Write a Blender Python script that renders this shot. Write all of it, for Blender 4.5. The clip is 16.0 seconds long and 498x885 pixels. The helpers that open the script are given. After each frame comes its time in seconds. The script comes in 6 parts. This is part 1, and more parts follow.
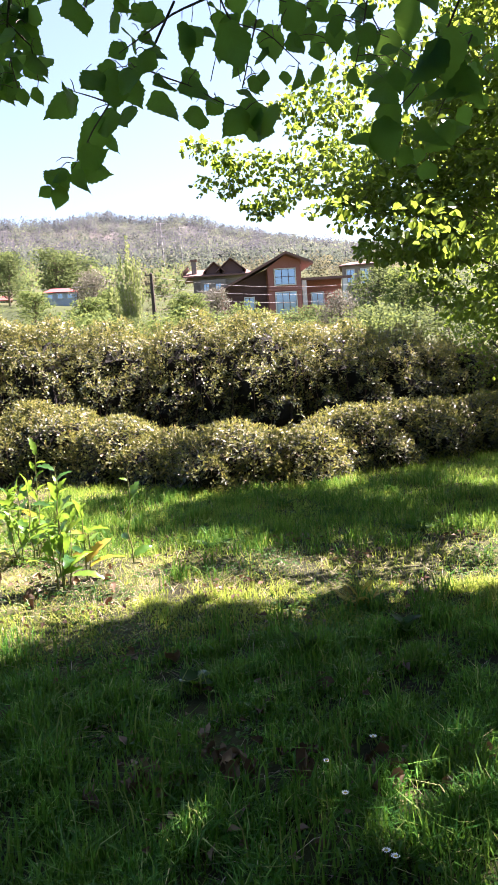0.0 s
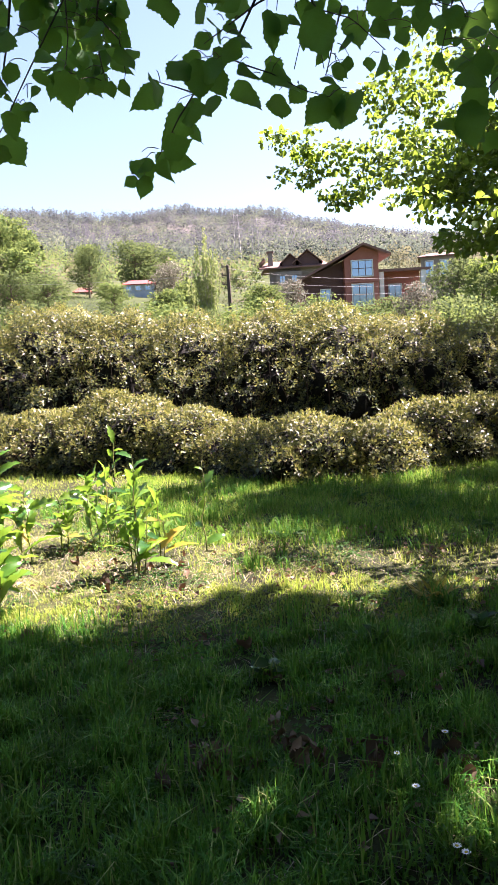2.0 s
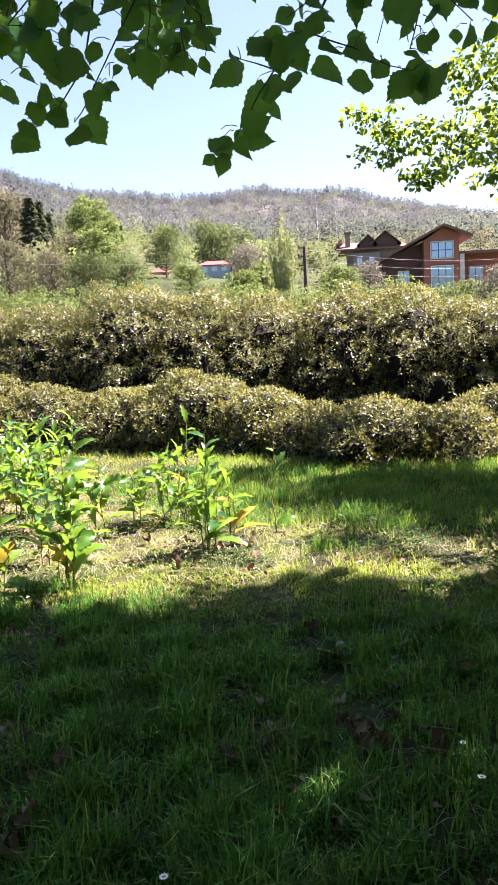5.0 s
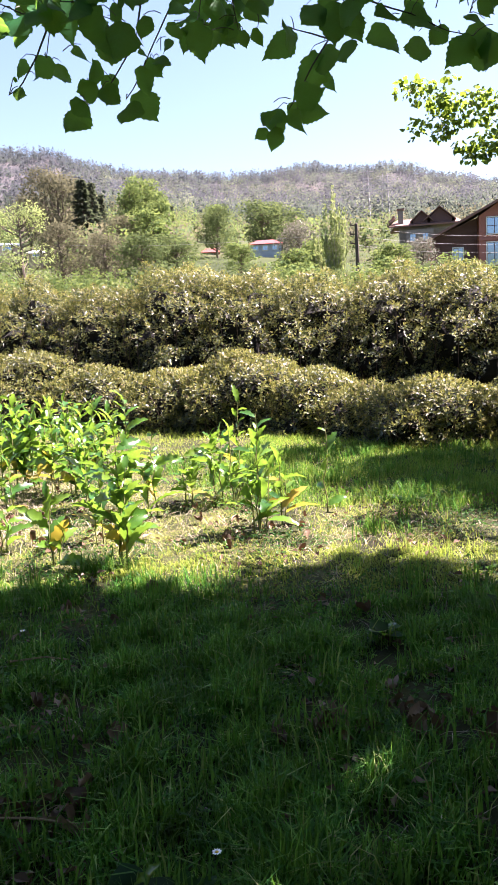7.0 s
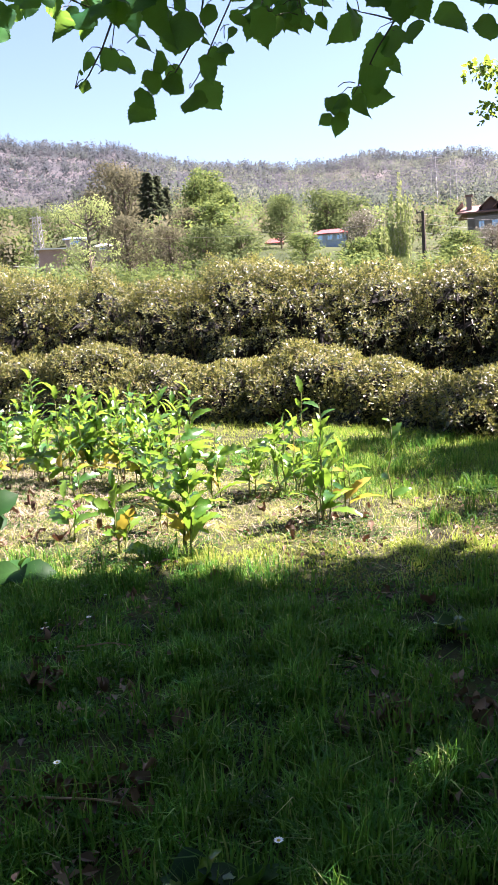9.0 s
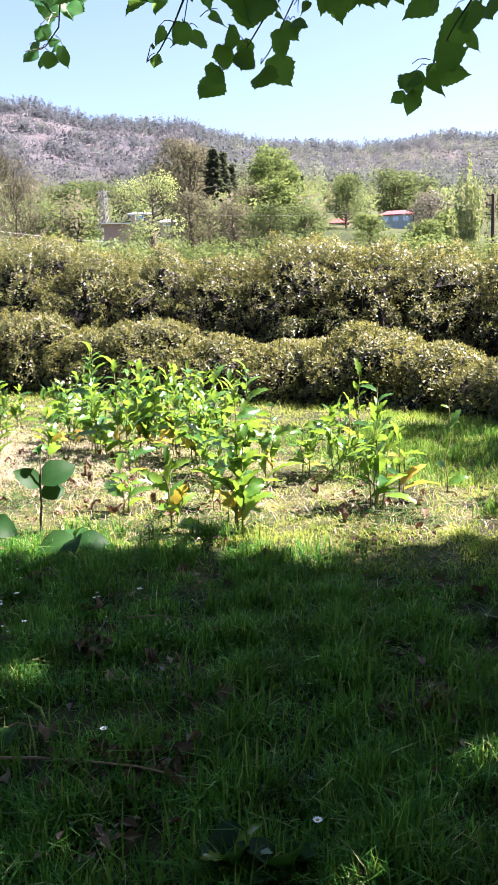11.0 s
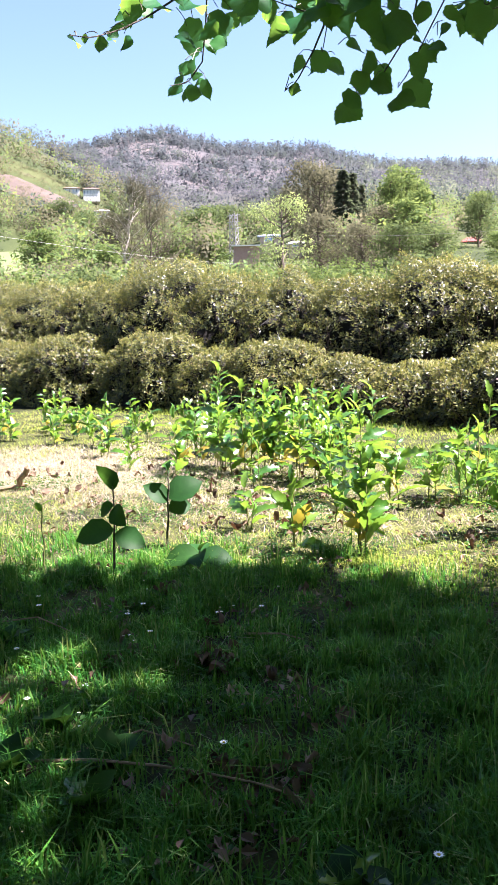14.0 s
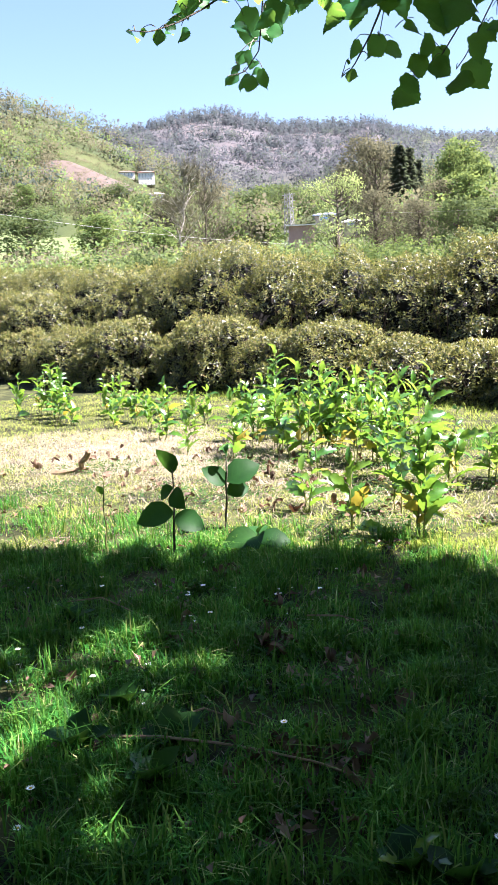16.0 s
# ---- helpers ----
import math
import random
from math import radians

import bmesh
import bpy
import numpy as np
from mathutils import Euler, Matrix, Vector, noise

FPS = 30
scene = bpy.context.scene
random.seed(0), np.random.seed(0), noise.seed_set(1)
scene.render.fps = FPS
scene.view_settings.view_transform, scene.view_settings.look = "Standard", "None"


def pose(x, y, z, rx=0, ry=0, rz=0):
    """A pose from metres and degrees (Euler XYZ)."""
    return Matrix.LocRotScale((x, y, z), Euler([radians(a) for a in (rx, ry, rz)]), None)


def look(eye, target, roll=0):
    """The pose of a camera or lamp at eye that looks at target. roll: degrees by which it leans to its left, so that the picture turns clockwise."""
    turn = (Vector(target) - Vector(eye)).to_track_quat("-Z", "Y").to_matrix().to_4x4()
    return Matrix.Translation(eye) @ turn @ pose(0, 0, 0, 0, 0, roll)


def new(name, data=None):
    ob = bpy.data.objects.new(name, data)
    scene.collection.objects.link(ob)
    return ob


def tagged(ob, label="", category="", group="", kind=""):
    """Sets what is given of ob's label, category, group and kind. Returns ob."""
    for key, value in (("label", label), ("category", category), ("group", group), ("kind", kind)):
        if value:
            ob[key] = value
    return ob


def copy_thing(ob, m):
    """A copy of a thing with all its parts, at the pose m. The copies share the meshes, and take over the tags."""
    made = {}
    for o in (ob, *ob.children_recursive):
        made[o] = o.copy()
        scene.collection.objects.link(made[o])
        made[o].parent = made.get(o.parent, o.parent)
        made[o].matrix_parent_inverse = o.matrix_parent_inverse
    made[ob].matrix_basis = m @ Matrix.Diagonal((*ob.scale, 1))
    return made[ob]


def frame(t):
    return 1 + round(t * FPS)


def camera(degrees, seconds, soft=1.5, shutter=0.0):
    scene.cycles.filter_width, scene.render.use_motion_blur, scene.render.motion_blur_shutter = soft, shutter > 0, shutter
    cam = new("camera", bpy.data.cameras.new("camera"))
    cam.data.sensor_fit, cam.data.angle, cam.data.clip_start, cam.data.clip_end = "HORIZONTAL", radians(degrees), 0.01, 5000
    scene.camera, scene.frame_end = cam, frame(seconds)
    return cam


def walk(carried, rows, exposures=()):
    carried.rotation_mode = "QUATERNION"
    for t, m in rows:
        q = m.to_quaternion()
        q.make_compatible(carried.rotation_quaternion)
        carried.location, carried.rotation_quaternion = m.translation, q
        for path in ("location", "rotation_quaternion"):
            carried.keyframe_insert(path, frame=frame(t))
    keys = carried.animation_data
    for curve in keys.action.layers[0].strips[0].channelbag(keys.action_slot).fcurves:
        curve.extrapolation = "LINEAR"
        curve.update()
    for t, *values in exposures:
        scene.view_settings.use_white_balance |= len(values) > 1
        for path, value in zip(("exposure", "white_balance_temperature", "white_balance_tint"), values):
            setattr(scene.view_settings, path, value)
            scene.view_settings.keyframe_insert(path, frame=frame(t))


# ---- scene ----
cam = camera(34.7, 16.0, 1.1)
PATH = [
    (0.0, pose(-0.000, 0.009, 1.498, 84.38, 3.95, -2.29)),
    (0.5, pose(-0.001, -0.002, 1.495, 84.50, 3.86, -0.00)),
    (1.0, pose(-0.003, 0.002, 1.495, 84.01, 3.55, 0.77)),
    (1.5, pose(-0.007, -0.000, 1.491, 83.95, 3.23, 1.71)),
    (2.0, pose(-0.009, -0.004, 1.489, 84.16, 3.46, 3.05)),
    (2.5, pose(-0.009, 0.002, 1.489, 84.34, 3.57, 3.67)),
    (3.0, pose(-0.011, 0.006, 1.486, 83.59, 2.68, 4.83)),
    (3.5, pose(-0.013, 0.003, 1.483, 83.00, 2.16, 6.20)),
    (5.8, pose(-0.007, -0.001, 1.486, 83.40, 3.25, 9.12)),
    (6.0, pose(-0.008, -0.001, 1.485, 83.73, 3.33, 9.39)),
    (6.5, pose(-0.011, 0.004, 1.482, 82.40, 2.92, 10.73)),
    (7.0, pose(-0.016, 0.014, 1.482, 81.89, 3.08, 11.97)),
    (7.5, pose(-0.019, 0.017, 1.484, 81.20, 3.46, 13.55)),
    (8.0, pose(-0.013, 0.017, 1.483, 81.14, 4.06, 14.54)),
    (8.5, pose(-0.016, 0.022, 1.481, 79.98, 3.68, 14.71)),
    (9.0, pose(-0.015, 0.019, 1.478, 81.50, 3.59, 16.53)),
    (9.2, pose(-0.015, 0.019, 1.479, 81.52, 3.45, 16.75)),
    (11.3, pose(-0.019, 0.021, 1.478, 79.76, 1.57, 21.69)),
    (11.5, pose(-0.025, 0.019, 1.480, 79.49, 1.43, 22.24)),
    (12.0, pose(-0.026, 0.016, 1.483, 79.65, 1.35, 23.41)),
    (12.5, pose(-0.024, 0.016, 1.483, 79.66, 0.91, 24.62)),
    (13.0, pose(-0.027, 0.015, 1.483, 79.73, 0.64, 26.06)),
    (13.5, pose(-0.027, 0.014, 1.483, 79.10, 0.64, 26.95)),
    (14.0, pose(-0.021, 0.002, 1.481, 81.96, 1.77, 29.76)),
    (14.5, pose(-0.019, 0.007, 1.477, 82.47, 2.43, 31.60)),
    (15.0, pose(-0.018, 0.002, 1.483, 81.77, 2.57, 32.10)),
    (15.5, pose(-0.018, -0.006, 1.489, 81.18, 2.33, 32.86)),
    (16.0, pose(-0.013, -0.022, 1.497, 80.77, 2.80, 33.70)),
]
walk(cam, PATH, [(0.0, 3.17, 6700, 34), (2.0, 3.09, 6680, 34), (7.0, 3.05, 6550, 35), (12.0, 3.09, 6350, 33), (16.0, 3.11, 6150, 27)])

# ---- light ----
SUN_AZ, SUN_EL = 62.0, 55.0          # degrees right of the y axis, and above the horizon
SX, SY = math.sin(radians(SUN_AZ)) / math.tan(radians(SUN_EL)), math.cos(radians(SUN_AZ)) / math.tan(radians(SUN_EL))   # how far a shadow falls for each metre of height
world = bpy.data.worlds.new("sky")
scene.world = world
world.use_nodes = True
wn = world.node_tree.nodes
sky = wn.new("ShaderNodeTexSky")
sky.sky_type, sky.sun_disc = "NISHITA", False
sky.sun_elevation, sky.sun_rotation = radians(SUN_EL), radians(SUN_AZ)
sky.air_density, sky.dust_density, sky.ozone_density = 1.0, 1.0, 1.0
damp = wn.new("ShaderNodeMix")          # moist spring air: a cyan rather than a violet blue
damp.data_type, damp.blend_type = "RGBA", "MULTIPLY"
damp.inputs[0].default_value = 1.0
damp.inputs[7].default_value = (0.93, 1.03, 1.0, 1.0)
world.node_tree.links.new(sky.outputs[0], damp.inputs[6])
world.node_tree.links.new(damp.outputs[2], wn["Background"].inputs[0])
wn["Background"].inputs[1].default_value = 0.036
sun_data = bpy.data.lights.new("sun", "SUN")
sun_data.energy, sun_data.angle, sun_data.color = 5.0, radians(0.55), (1.0, 0.94, 0.84)
sun = new("sun", sun_data)
sa, se = radians(SUN_AZ), radians(SUN_EL)
sun.matrix_world = look((0, 0, 30), Vector((0, 0, 30)) - Vector((math.sin(sa) * math.cos(se), math.cos(sa) * math.cos(se), math.sin(se))))

# ---- materials ----


def nodes_of(name):
    m = bpy.data.materials.new(name)
    m.use_nodes = True
    t = m.node_tree
    return m, t, t.nodes["Principled BSDF"], t.nodes["Material Output"]


def ramp(t, fac, colours, stops=None):
    r = t.nodes.new("ShaderNodeValToRGB")
    e = r.color_ramp.elements
    n = len(colours)
    stops = stops or [k / (n - 1) for k in range(n)]
    while len(e) < n:
        e.new(0.5)
    for k in range(n):
        e[k].position, e[k].color = stops[k], (*colours[k], 1)
    t.links.new(fac, r.inputs[0])
    return r.outputs[0]


def noise_fac(t, scale, detail=4.0, rough=0.6):
    g = t.nodes.new("ShaderNodeNewGeometry")
    n = t.nodes.new("ShaderNodeTexNoise")
    n.inputs["Scale"].default_value, n.inputs["Detail"].default_value, n.inputs["Roughness"].default_value = scale, detail, rough
    t.links.new(g.outputs["Position"], n.inputs["Vector"])
    return n.outputs[0]


def mix(t, fac, a, b, kind="MIX"):
    m = t.nodes.new("ShaderNodeMixRGB")
    m.blend_type = kind
    for k, v in enumerate((fac, a, b)):
        if isinstance(v, (int, float)):
            m.inputs[k].default_value = v
        elif isinstance(v, tuple):
            m.inputs[k].default_value = (*v, 1)
        else:
            t.links.new(v, m.inputs[k])
    return m.outputs[0]


def bump(t, bsdf, fac, strength, distance):
    b = t.nodes.new("ShaderNodeBump")
    b.inputs["Strength"].default_value, b.inputs["Distance"].default_value = strength, distance
    t.links.new(fac, b.inputs["Height"])
    t.links.new(b.outputs[0], bsdf.inputs["Normal"])


def leaf_mat(name, colours, glow, share=0.4, rough=0.45, patch=0.6, per_object=False, spec=0.5, stops=None, veins="", swing=0.0):
    """Leaves: a colour for each leaf, broad patches, and light shining through (glow: the colour of that light).
    veins: the leaf's own axis along which its midrib runs."""
    m, t, p, out = nodes_of(name)
    if per_object:
        pick = t.nodes.new("ShaderNodeObjectInfo").outputs["Random"]
    else:
        pick = t.nodes.new("ShaderNodeNewGeometry").outputs["Random Per Island"]
    col = ramp(t, pick, colours, stops)
    shade = ramp(t, noise_fac(t, patch, 3), [(0.6 - 0.3 * swing, 0.6 - 0.3 * swing, 0.6 - 0.3 * swing), (1.25 + 0.55 * swing, 1.2 + 0.5 * swing, 1.1 + 0.3 * swing)], [0.3, 0.7])
    col = mix(t, 0.8 + 0.2 * swing, col, shade, "MULTIPLY")
    if veins:
        c = t.nodes.new("ShaderNodeTexCoord")
        xyz = t.nodes.new("ShaderNodeSeparateXYZ")
        t.links.new(c.outputs["Object"], xyz.inputs[0])
        along, across = ("Z", "X") if veins == "z" else ("X", "Y")

        def calc(op, a, b=0.0):
            k = t.nodes.new("ShaderNodeMath")
            k.operation = op
            for n, v in enumerate((a, b)):
                if isinstance(v, float):
                    k.inputs[n].default_value = v
                else:
                    t.links.new(v, k.inputs[n])
            return k.outputs[0]
        off = calc("ABSOLUTE", xyz.outputs[across])
        wave = calc("SINE", calc("MULTIPLY", calc("ADD", calc("ABSOLUTE", xyz.outputs[along]), calc("MULTIPLY", off, -0.75)), 40.0))
        rib = calc("GREATER_THAN", 0.014, off)
        line = calc("MAXIMUM", rib, calc("POWER", calc("MAXIMUM", wave, 0.0), 4.0))
        col = mix(t, line, col, mix(t, 1.0, col, (1.15, 1.13, 1.08), "MULTIPLY"))
    t.links.new(col, p.inputs["Base Color"])
    p.inputs["Roughness"].default_value = rough
    p.inputs["Specular IOR Level"].default_value = spec
    if share > 0:
        tr = t.nodes.new("ShaderNodeBsdfTranslucent")
        t.links.new(mix(t, 0.6, col, glow), tr.inputs[0])
        ms = t.nodes.new("ShaderNodeMixShader")
        ms.inputs[0].default_value = share
        t.links.new(p.outputs[0], ms.inputs[1])
        t.links.new(tr.outputs[0], ms.inputs[2])
        t.links.new(ms.outputs[0], out.inputs[0])
    return m


def plain_mat(name, dark, light, scale=3.0, rough=0.7, metal=0.0, relief=0.15, depth=0.01):
    m, t, p, out = nodes_of(name)
    f = noise_fac(t, scale, 6)
    col = mix(t, 0.35, ramp(t, f, [dark, light], [0.3, 0.7]), ramp(t, noise_fac(t, scale * 9, 3), [dark, light], [0.35, 0.65]))
    t.links.new(col, p.inputs["Base Color"])
    p.inputs["Roughness"].default_value, p.inputs["Metallic"].default_value = rough, metal
    if relief:
        bump(t, p, noise_fac(t, scale * 6, 6), relief, depth)
    return m


def glass_mat(name, tint):
    m, t, p, out = nodes_of(name)
    p.inputs["Base Color"].default_value = (*tint, 1)
    p.inputs["Roughness"].default_value, p.inputs["Metallic"].default_value = 0.08, 0.55
    return m


def ground_mat():
    """Soil and short growth by the camera's meadow, pasture on the slopes, thin woods and pale rock on the mountain."""
    m, t, p, out = nodes_of("ground_soil_and_grass")
    near = ramp(t, noise_fac(t, 2.2, 6), [(0.008, 0.006, 0.004), (0.016, 0.020, 0.007), (0.048, 0.052, 0.018), (0.095, 0.085, 0.045)], [0.3, 0.45, 0.6, 0.75])
    slope = ramp(t, noise_fac(t, 0.03, 8, 0.65), [(0.018, 0.027, 0.011), (0.03, 0.042, 0.014), (0.045, 0.055, 0.02), (0.06, 0.05, 0.036)], [0.3, 0.45, 0.58, 0.72])
    # mountain ground greyed toward blue as painted haze, rock patches left pinkish
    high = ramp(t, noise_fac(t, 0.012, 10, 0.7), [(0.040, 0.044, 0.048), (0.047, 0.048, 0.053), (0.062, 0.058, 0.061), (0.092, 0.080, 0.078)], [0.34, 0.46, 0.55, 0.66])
    g = t.nodes.new("ShaderNodeNewGeometry")
    ln = t.nodes.new("ShaderNodeVectorMath")
    ln.operation = "LENGTH"
    t.links.new(g.outputs["Position"], ln.inputs[0])

    def span(a, b):
        r = t.nodes.new("ShaderNodeMapRange")
        r.inputs[1].default_value, r.inputs[2].default_value = a, b
        t.links.new(ln.outputs["Value"], r.inputs[0])
        return r.outputs[0]
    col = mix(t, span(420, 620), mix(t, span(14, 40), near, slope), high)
    t.links.new(col, p.inputs["Base Color"])
    p.inputs["Roughness"].default_value = 0.95
    p.inputs["Specular IOR Level"].default_value = 0.15
    bump(t, p, noise_fac(t, 9.0, 8), 0.6, 0.05)
    return m


M_GROUND = ground_mat()
# grass under the tree, its shade put into darker, greener blades
M_GRASS_SHADED = leaf_mat("grass_blades", [(0.0022, 0.0248, 0.007), (0.0081, 0.0707, 0.0175), (0.0291, 0.1666, 0.0332), (0.1304, 0.326, 0.0675), (0.3767, 0.3588, 0.2168)], (0.22, 0.46, 0.04), 0.42, 0.42, 4.5, spec=0.08, swing=1.0, stops=[0.0, 0.3, 0.6, 0.92, 1.0])
M_TUFT = leaf_mat("coarse_grass_blades", [(0.012, 0.085, 0.015), (0.032, 0.135, 0.022), (0.08, 0.19, 0.035), (0.22, 0.24, 0.09)], (0.20, 0.40, 0.05), 0.36, 0.45, 3.0, spec=0.04, stops=[0, 0.45, 0.85, 1.0], swing=0.5)
M_STRAW = leaf_mat("dry_straw", [(0.18, 0.145, 0.10), (0.33, 0.28, 0.205), (0.46, 0.40, 0.31)], (0.42, 0.36, 0.26), 0.2, 0.6, 2.0)
# meadow grass with sunlight put into paler blades
M_MEADOW_SUNLIT = leaf_mat("sunlit_meadow_blades", [(0.065, 0.145, 0.02), (0.125, 0.21, 0.033), (0.21, 0.27, 0.055), (0.35, 0.34, 0.12)], (0.42, 0.54, 0.07), 0.42, 0.5, 2.5, spec=0.08, swing=0.4)
M_LUSH = leaf_mat("lush_blades", [(0.03, 0.115, 0.016), (0.065, 0.18, 0.025), (0.115, 0.235, 0.038), (0.25, 0.29, 0.09)], (0.32, 0.52, 0.06), 0.42, 0.5, 2.5, spec=0.08, swing=0.5)
M_COVER = leaf_mat("clover_leaves", [(0.012, 0.05, 0.014), (0.022, 0.075, 0.018), (0.04, 0.11, 0.025)], (0.14, 0.32, 0.05), 0.35, 0.5, 2.0, spec=0.1)
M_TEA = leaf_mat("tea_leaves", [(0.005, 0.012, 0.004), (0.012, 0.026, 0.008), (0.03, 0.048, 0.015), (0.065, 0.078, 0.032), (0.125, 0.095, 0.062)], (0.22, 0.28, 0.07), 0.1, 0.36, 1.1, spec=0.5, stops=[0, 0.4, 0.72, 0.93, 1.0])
# dry grass, paled further as sunlit
M_DRY_SUNLIT = leaf_mat("dry_sunlit_blades", [(0.11, 0.17, 0.03), (0.21, 0.26, 0.055), (0.34, 0.345, 0.12)], (0.46, 0.52, 0.11), 0.38, 0.6, 1.5, spec=0.1)
# young tips, paled so that the bush tops look sunlit
M_TEATIP = leaf_mat("sunlit_tea_tips", [(0.0546, 0.0775, 0.019), (0.1192, 0.1386, 0.038), (0.2136, 0.2162, 0.074), (0.1987, 0.1478, 0.08)], (0.38, 0.38, 0.09), 0.28, 0.45, 0.9, spec=0.3, stops=[0, 0.45, 0.88, 1.0])
M_STEMWOOD = plain_mat("tea_stems", (0.03, 0.018, 0.013), (0.10, 0.065, 0.05), 14.0, 0.9, 0, 0.4, 0.02)
# near-black, so that gaps in the leaf skin read as shade
M_INNER_SHADE = plain_mat("tea_inner_shade", (0.002, 0.002, 0.0015), (0.006, 0.005, 0.003), 14.0, 1.0, 0, 0.5, 0.03)
M_HAZEL = leaf_mat("hazel_leaf", [(0.012, 0.084, 0.038), (0.020, 0.112, 0.044), (0.036, 0.145, 0.044)], (0.33, 0.64, 0.07), 0.5, 0.5, 25.0, True, 0.12, veins="z")
M_CANOPY = leaf_mat("canopy_leaves", [(0.02, 0.06, 0.02), (0.03, 0.085, 0.025), (0.05, 0.11, 0.03)], (0.15, 0.40, 0.04), 0.2, 0.5, 1.0)
M_BRIGHT = leaf_mat("young_leaves", [(0.014, 0.052, 0.012), (0.034, 0.095, 0.018), (0.09, 0.17, 0.028)], (0.40, 0.56, 0.06), 0.42, 0.4, 0.8, spec=0.25)
M_WEED = leaf_mat("weed_leaf", [(0.020, 0.085, 0.018), (0.05, 0.135, 0.018), (0.10, 0.18, 0.022)], (0.29, 0.52, 0.045), 0.36, 0.22, 6.0, True, 0.8, veins="x")
M_SHOOT = leaf_mat("broad_shoot_leaf", [(0.006, 0.032, 0.009), (0.010, 0.044, 0.011), (0.018, 0.06, 0.014)], (0.12, 0.30, 0.03), 0.22, 0.5, 6.0, True, 0.08, veins="x")
M_WEEDDRY = leaf_mat("weed_leaf_yellowing", [(0.30, 0.22, 0.03), (0.35, 0.26, 0.05), (0.20, 0.20, 0.03)], (0.6, 0.5, 0.05), 0.35, 0.4, 6.0, True)
M_STEM = plain_mat("weed_stem", (0.10, 0.13, 0.03), (0.16, 0.16, 0.05), 20, 0.6, 0, 0)
M_BARK = plain_mat("bark", (0.035, 0.028, 0.02), (0.11, 0.09, 0.065), 12, 0.9, 0, 0.8, 0.02)
M_STALK = plain_mat("leaf_stalk", (0.05, 0.045, 0.015), (0.09, 0.07, 0.03), 30, 0.6, 0, 0)
M_PALEBARK = plain_mat("pale_bark", (0.22, 0.20, 0.17), (0.42, 0.39, 0.34), 6, 0.85, 0, 0.5, 0.02)
M_DEAD = leaf_mat("dead_leaf", [(0.045, 0.026, 0.014), (0.1, 0.062, 0.036), (0.19, 0.13, 0.085)], (0.2, 0.09, 0.04), 0.12, 0.75, 14.0, True)
M_DEADLITTER = leaf_mat("leaf_litter", [(0.06, 0.032, 0.018), (0.13, 0.08, 0.05), (0.25, 0.18, 0.12)], (0.25, 0.12, 0.05), 0.12, 0.6, 4.0)
M_PETAL = plain_mat("white_petals", (0.75, 0.75, 0.74), (0.85, 0.85, 0.84), 40, 0.6, 0, 0)
M_YOLK = plain_mat("yellow_centre", (0.6, 0.4, 0.03), (0.7, 0.5, 0.05), 60, 0.7, 0, 0)
M_T_GREEN = leaf_mat("tree_green", [(0.0482, 0.081, 0.0387), (0.0636, 0.103, 0.0477), (0.0843, 0.1276, 0.0585)], (0.16, 0.2, 0.06), 0.45, 0.8, 0.3, spec=0.08)
M_T_LIGHT = leaf_mat("tree_spring_green", [(0.06, 0.11, 0.042), (0.081, 0.14, 0.052), (0.104, 0.17, 0.066)], (0.23, 0.28, 0.07), 0.45, 0.8, 0.3, spec=0.08)
M_T_PALE = leaf_mat("tree_pale_shoots", [(0.145, 0.22, 0.085), (0.19, 0.265, 0.11), (0.245, 0.31, 0.14)], (0.36, 0.4, 0.14), 0.45, 0.8, 0.3, spec=0.08)
# next three: far trees with distance haze put into pale, bluish base colours
M_T_HAZEBLUE = leaf_mat("tree_green_hazed", [(0.0408, 0.0581, 0.0558), (0.051, 0.0686, 0.063), (0.0629, 0.0827, 0.0702)], (0.09, 0.115, 0.085), 0.5, 0.8, 0.05, spec=0.08)
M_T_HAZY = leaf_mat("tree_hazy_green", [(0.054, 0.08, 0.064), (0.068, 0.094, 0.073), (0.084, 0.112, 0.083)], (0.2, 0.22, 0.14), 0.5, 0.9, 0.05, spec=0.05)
M_T_PINE = leaf_mat("tree_pine_hazed", [(0.0343, 0.0464, 0.0596), (0.0438, 0.0571, 0.0702), (0.0571, 0.071, 0.083)], (0.1, 0.12, 0.12), 0.5, 0.9, 0.05, spec=0.05)
M_T_DARK = leaf_mat("tree_dark_green", [(0.0459, 0.0567, 0.0459), (0.0594, 0.0716, 0.0554), (0.0783, 0.0918, 0.0675)], (0.1, 0.14, 0.06), 0.45, 0.8, 0.3, spec=0.08)
M_T_GREY = leaf_mat("tree_budding", [(0.0736, 0.0774, 0.0534), (0.0938, 0.0968, 0.0644), (0.1159, 0.1162, 0.0764)], (0.15, 0.15, 0.08), 0.45, 0.8, 0.3, spec=0.08)
M_T_BLOSSOM = leaf_mat("tree_blossom", [(0.08, 0.085, 0.065), (0.11, 0.112, 0.085), (0.14, 0.14, 0.11), (0.38, 0.36, 0.34)], (0.2, 0.2, 0.15), 0.4, 0.8, 0.5, spec=0.08, stops=[0, 0.5, 0.84, 0.92])
# bluish for distance haze, not the twigs' own brown
M_T_BARE = leaf_mat("bare_twigs_hazed", [(0.044, 0.056, 0.067), (0.053, 0.065, 0.075), (0.067, 0.077, 0.085)], (0.085, 0.085, 0.10), 0.5, 0.8, 0.02, spec=0.08)
M_BRICK = plain_mat("red_cladding", (0.24, 0.085, 0.065), (0.32, 0.12, 0.095), 0.8, 0.75, 0, 0.2, 0.02)
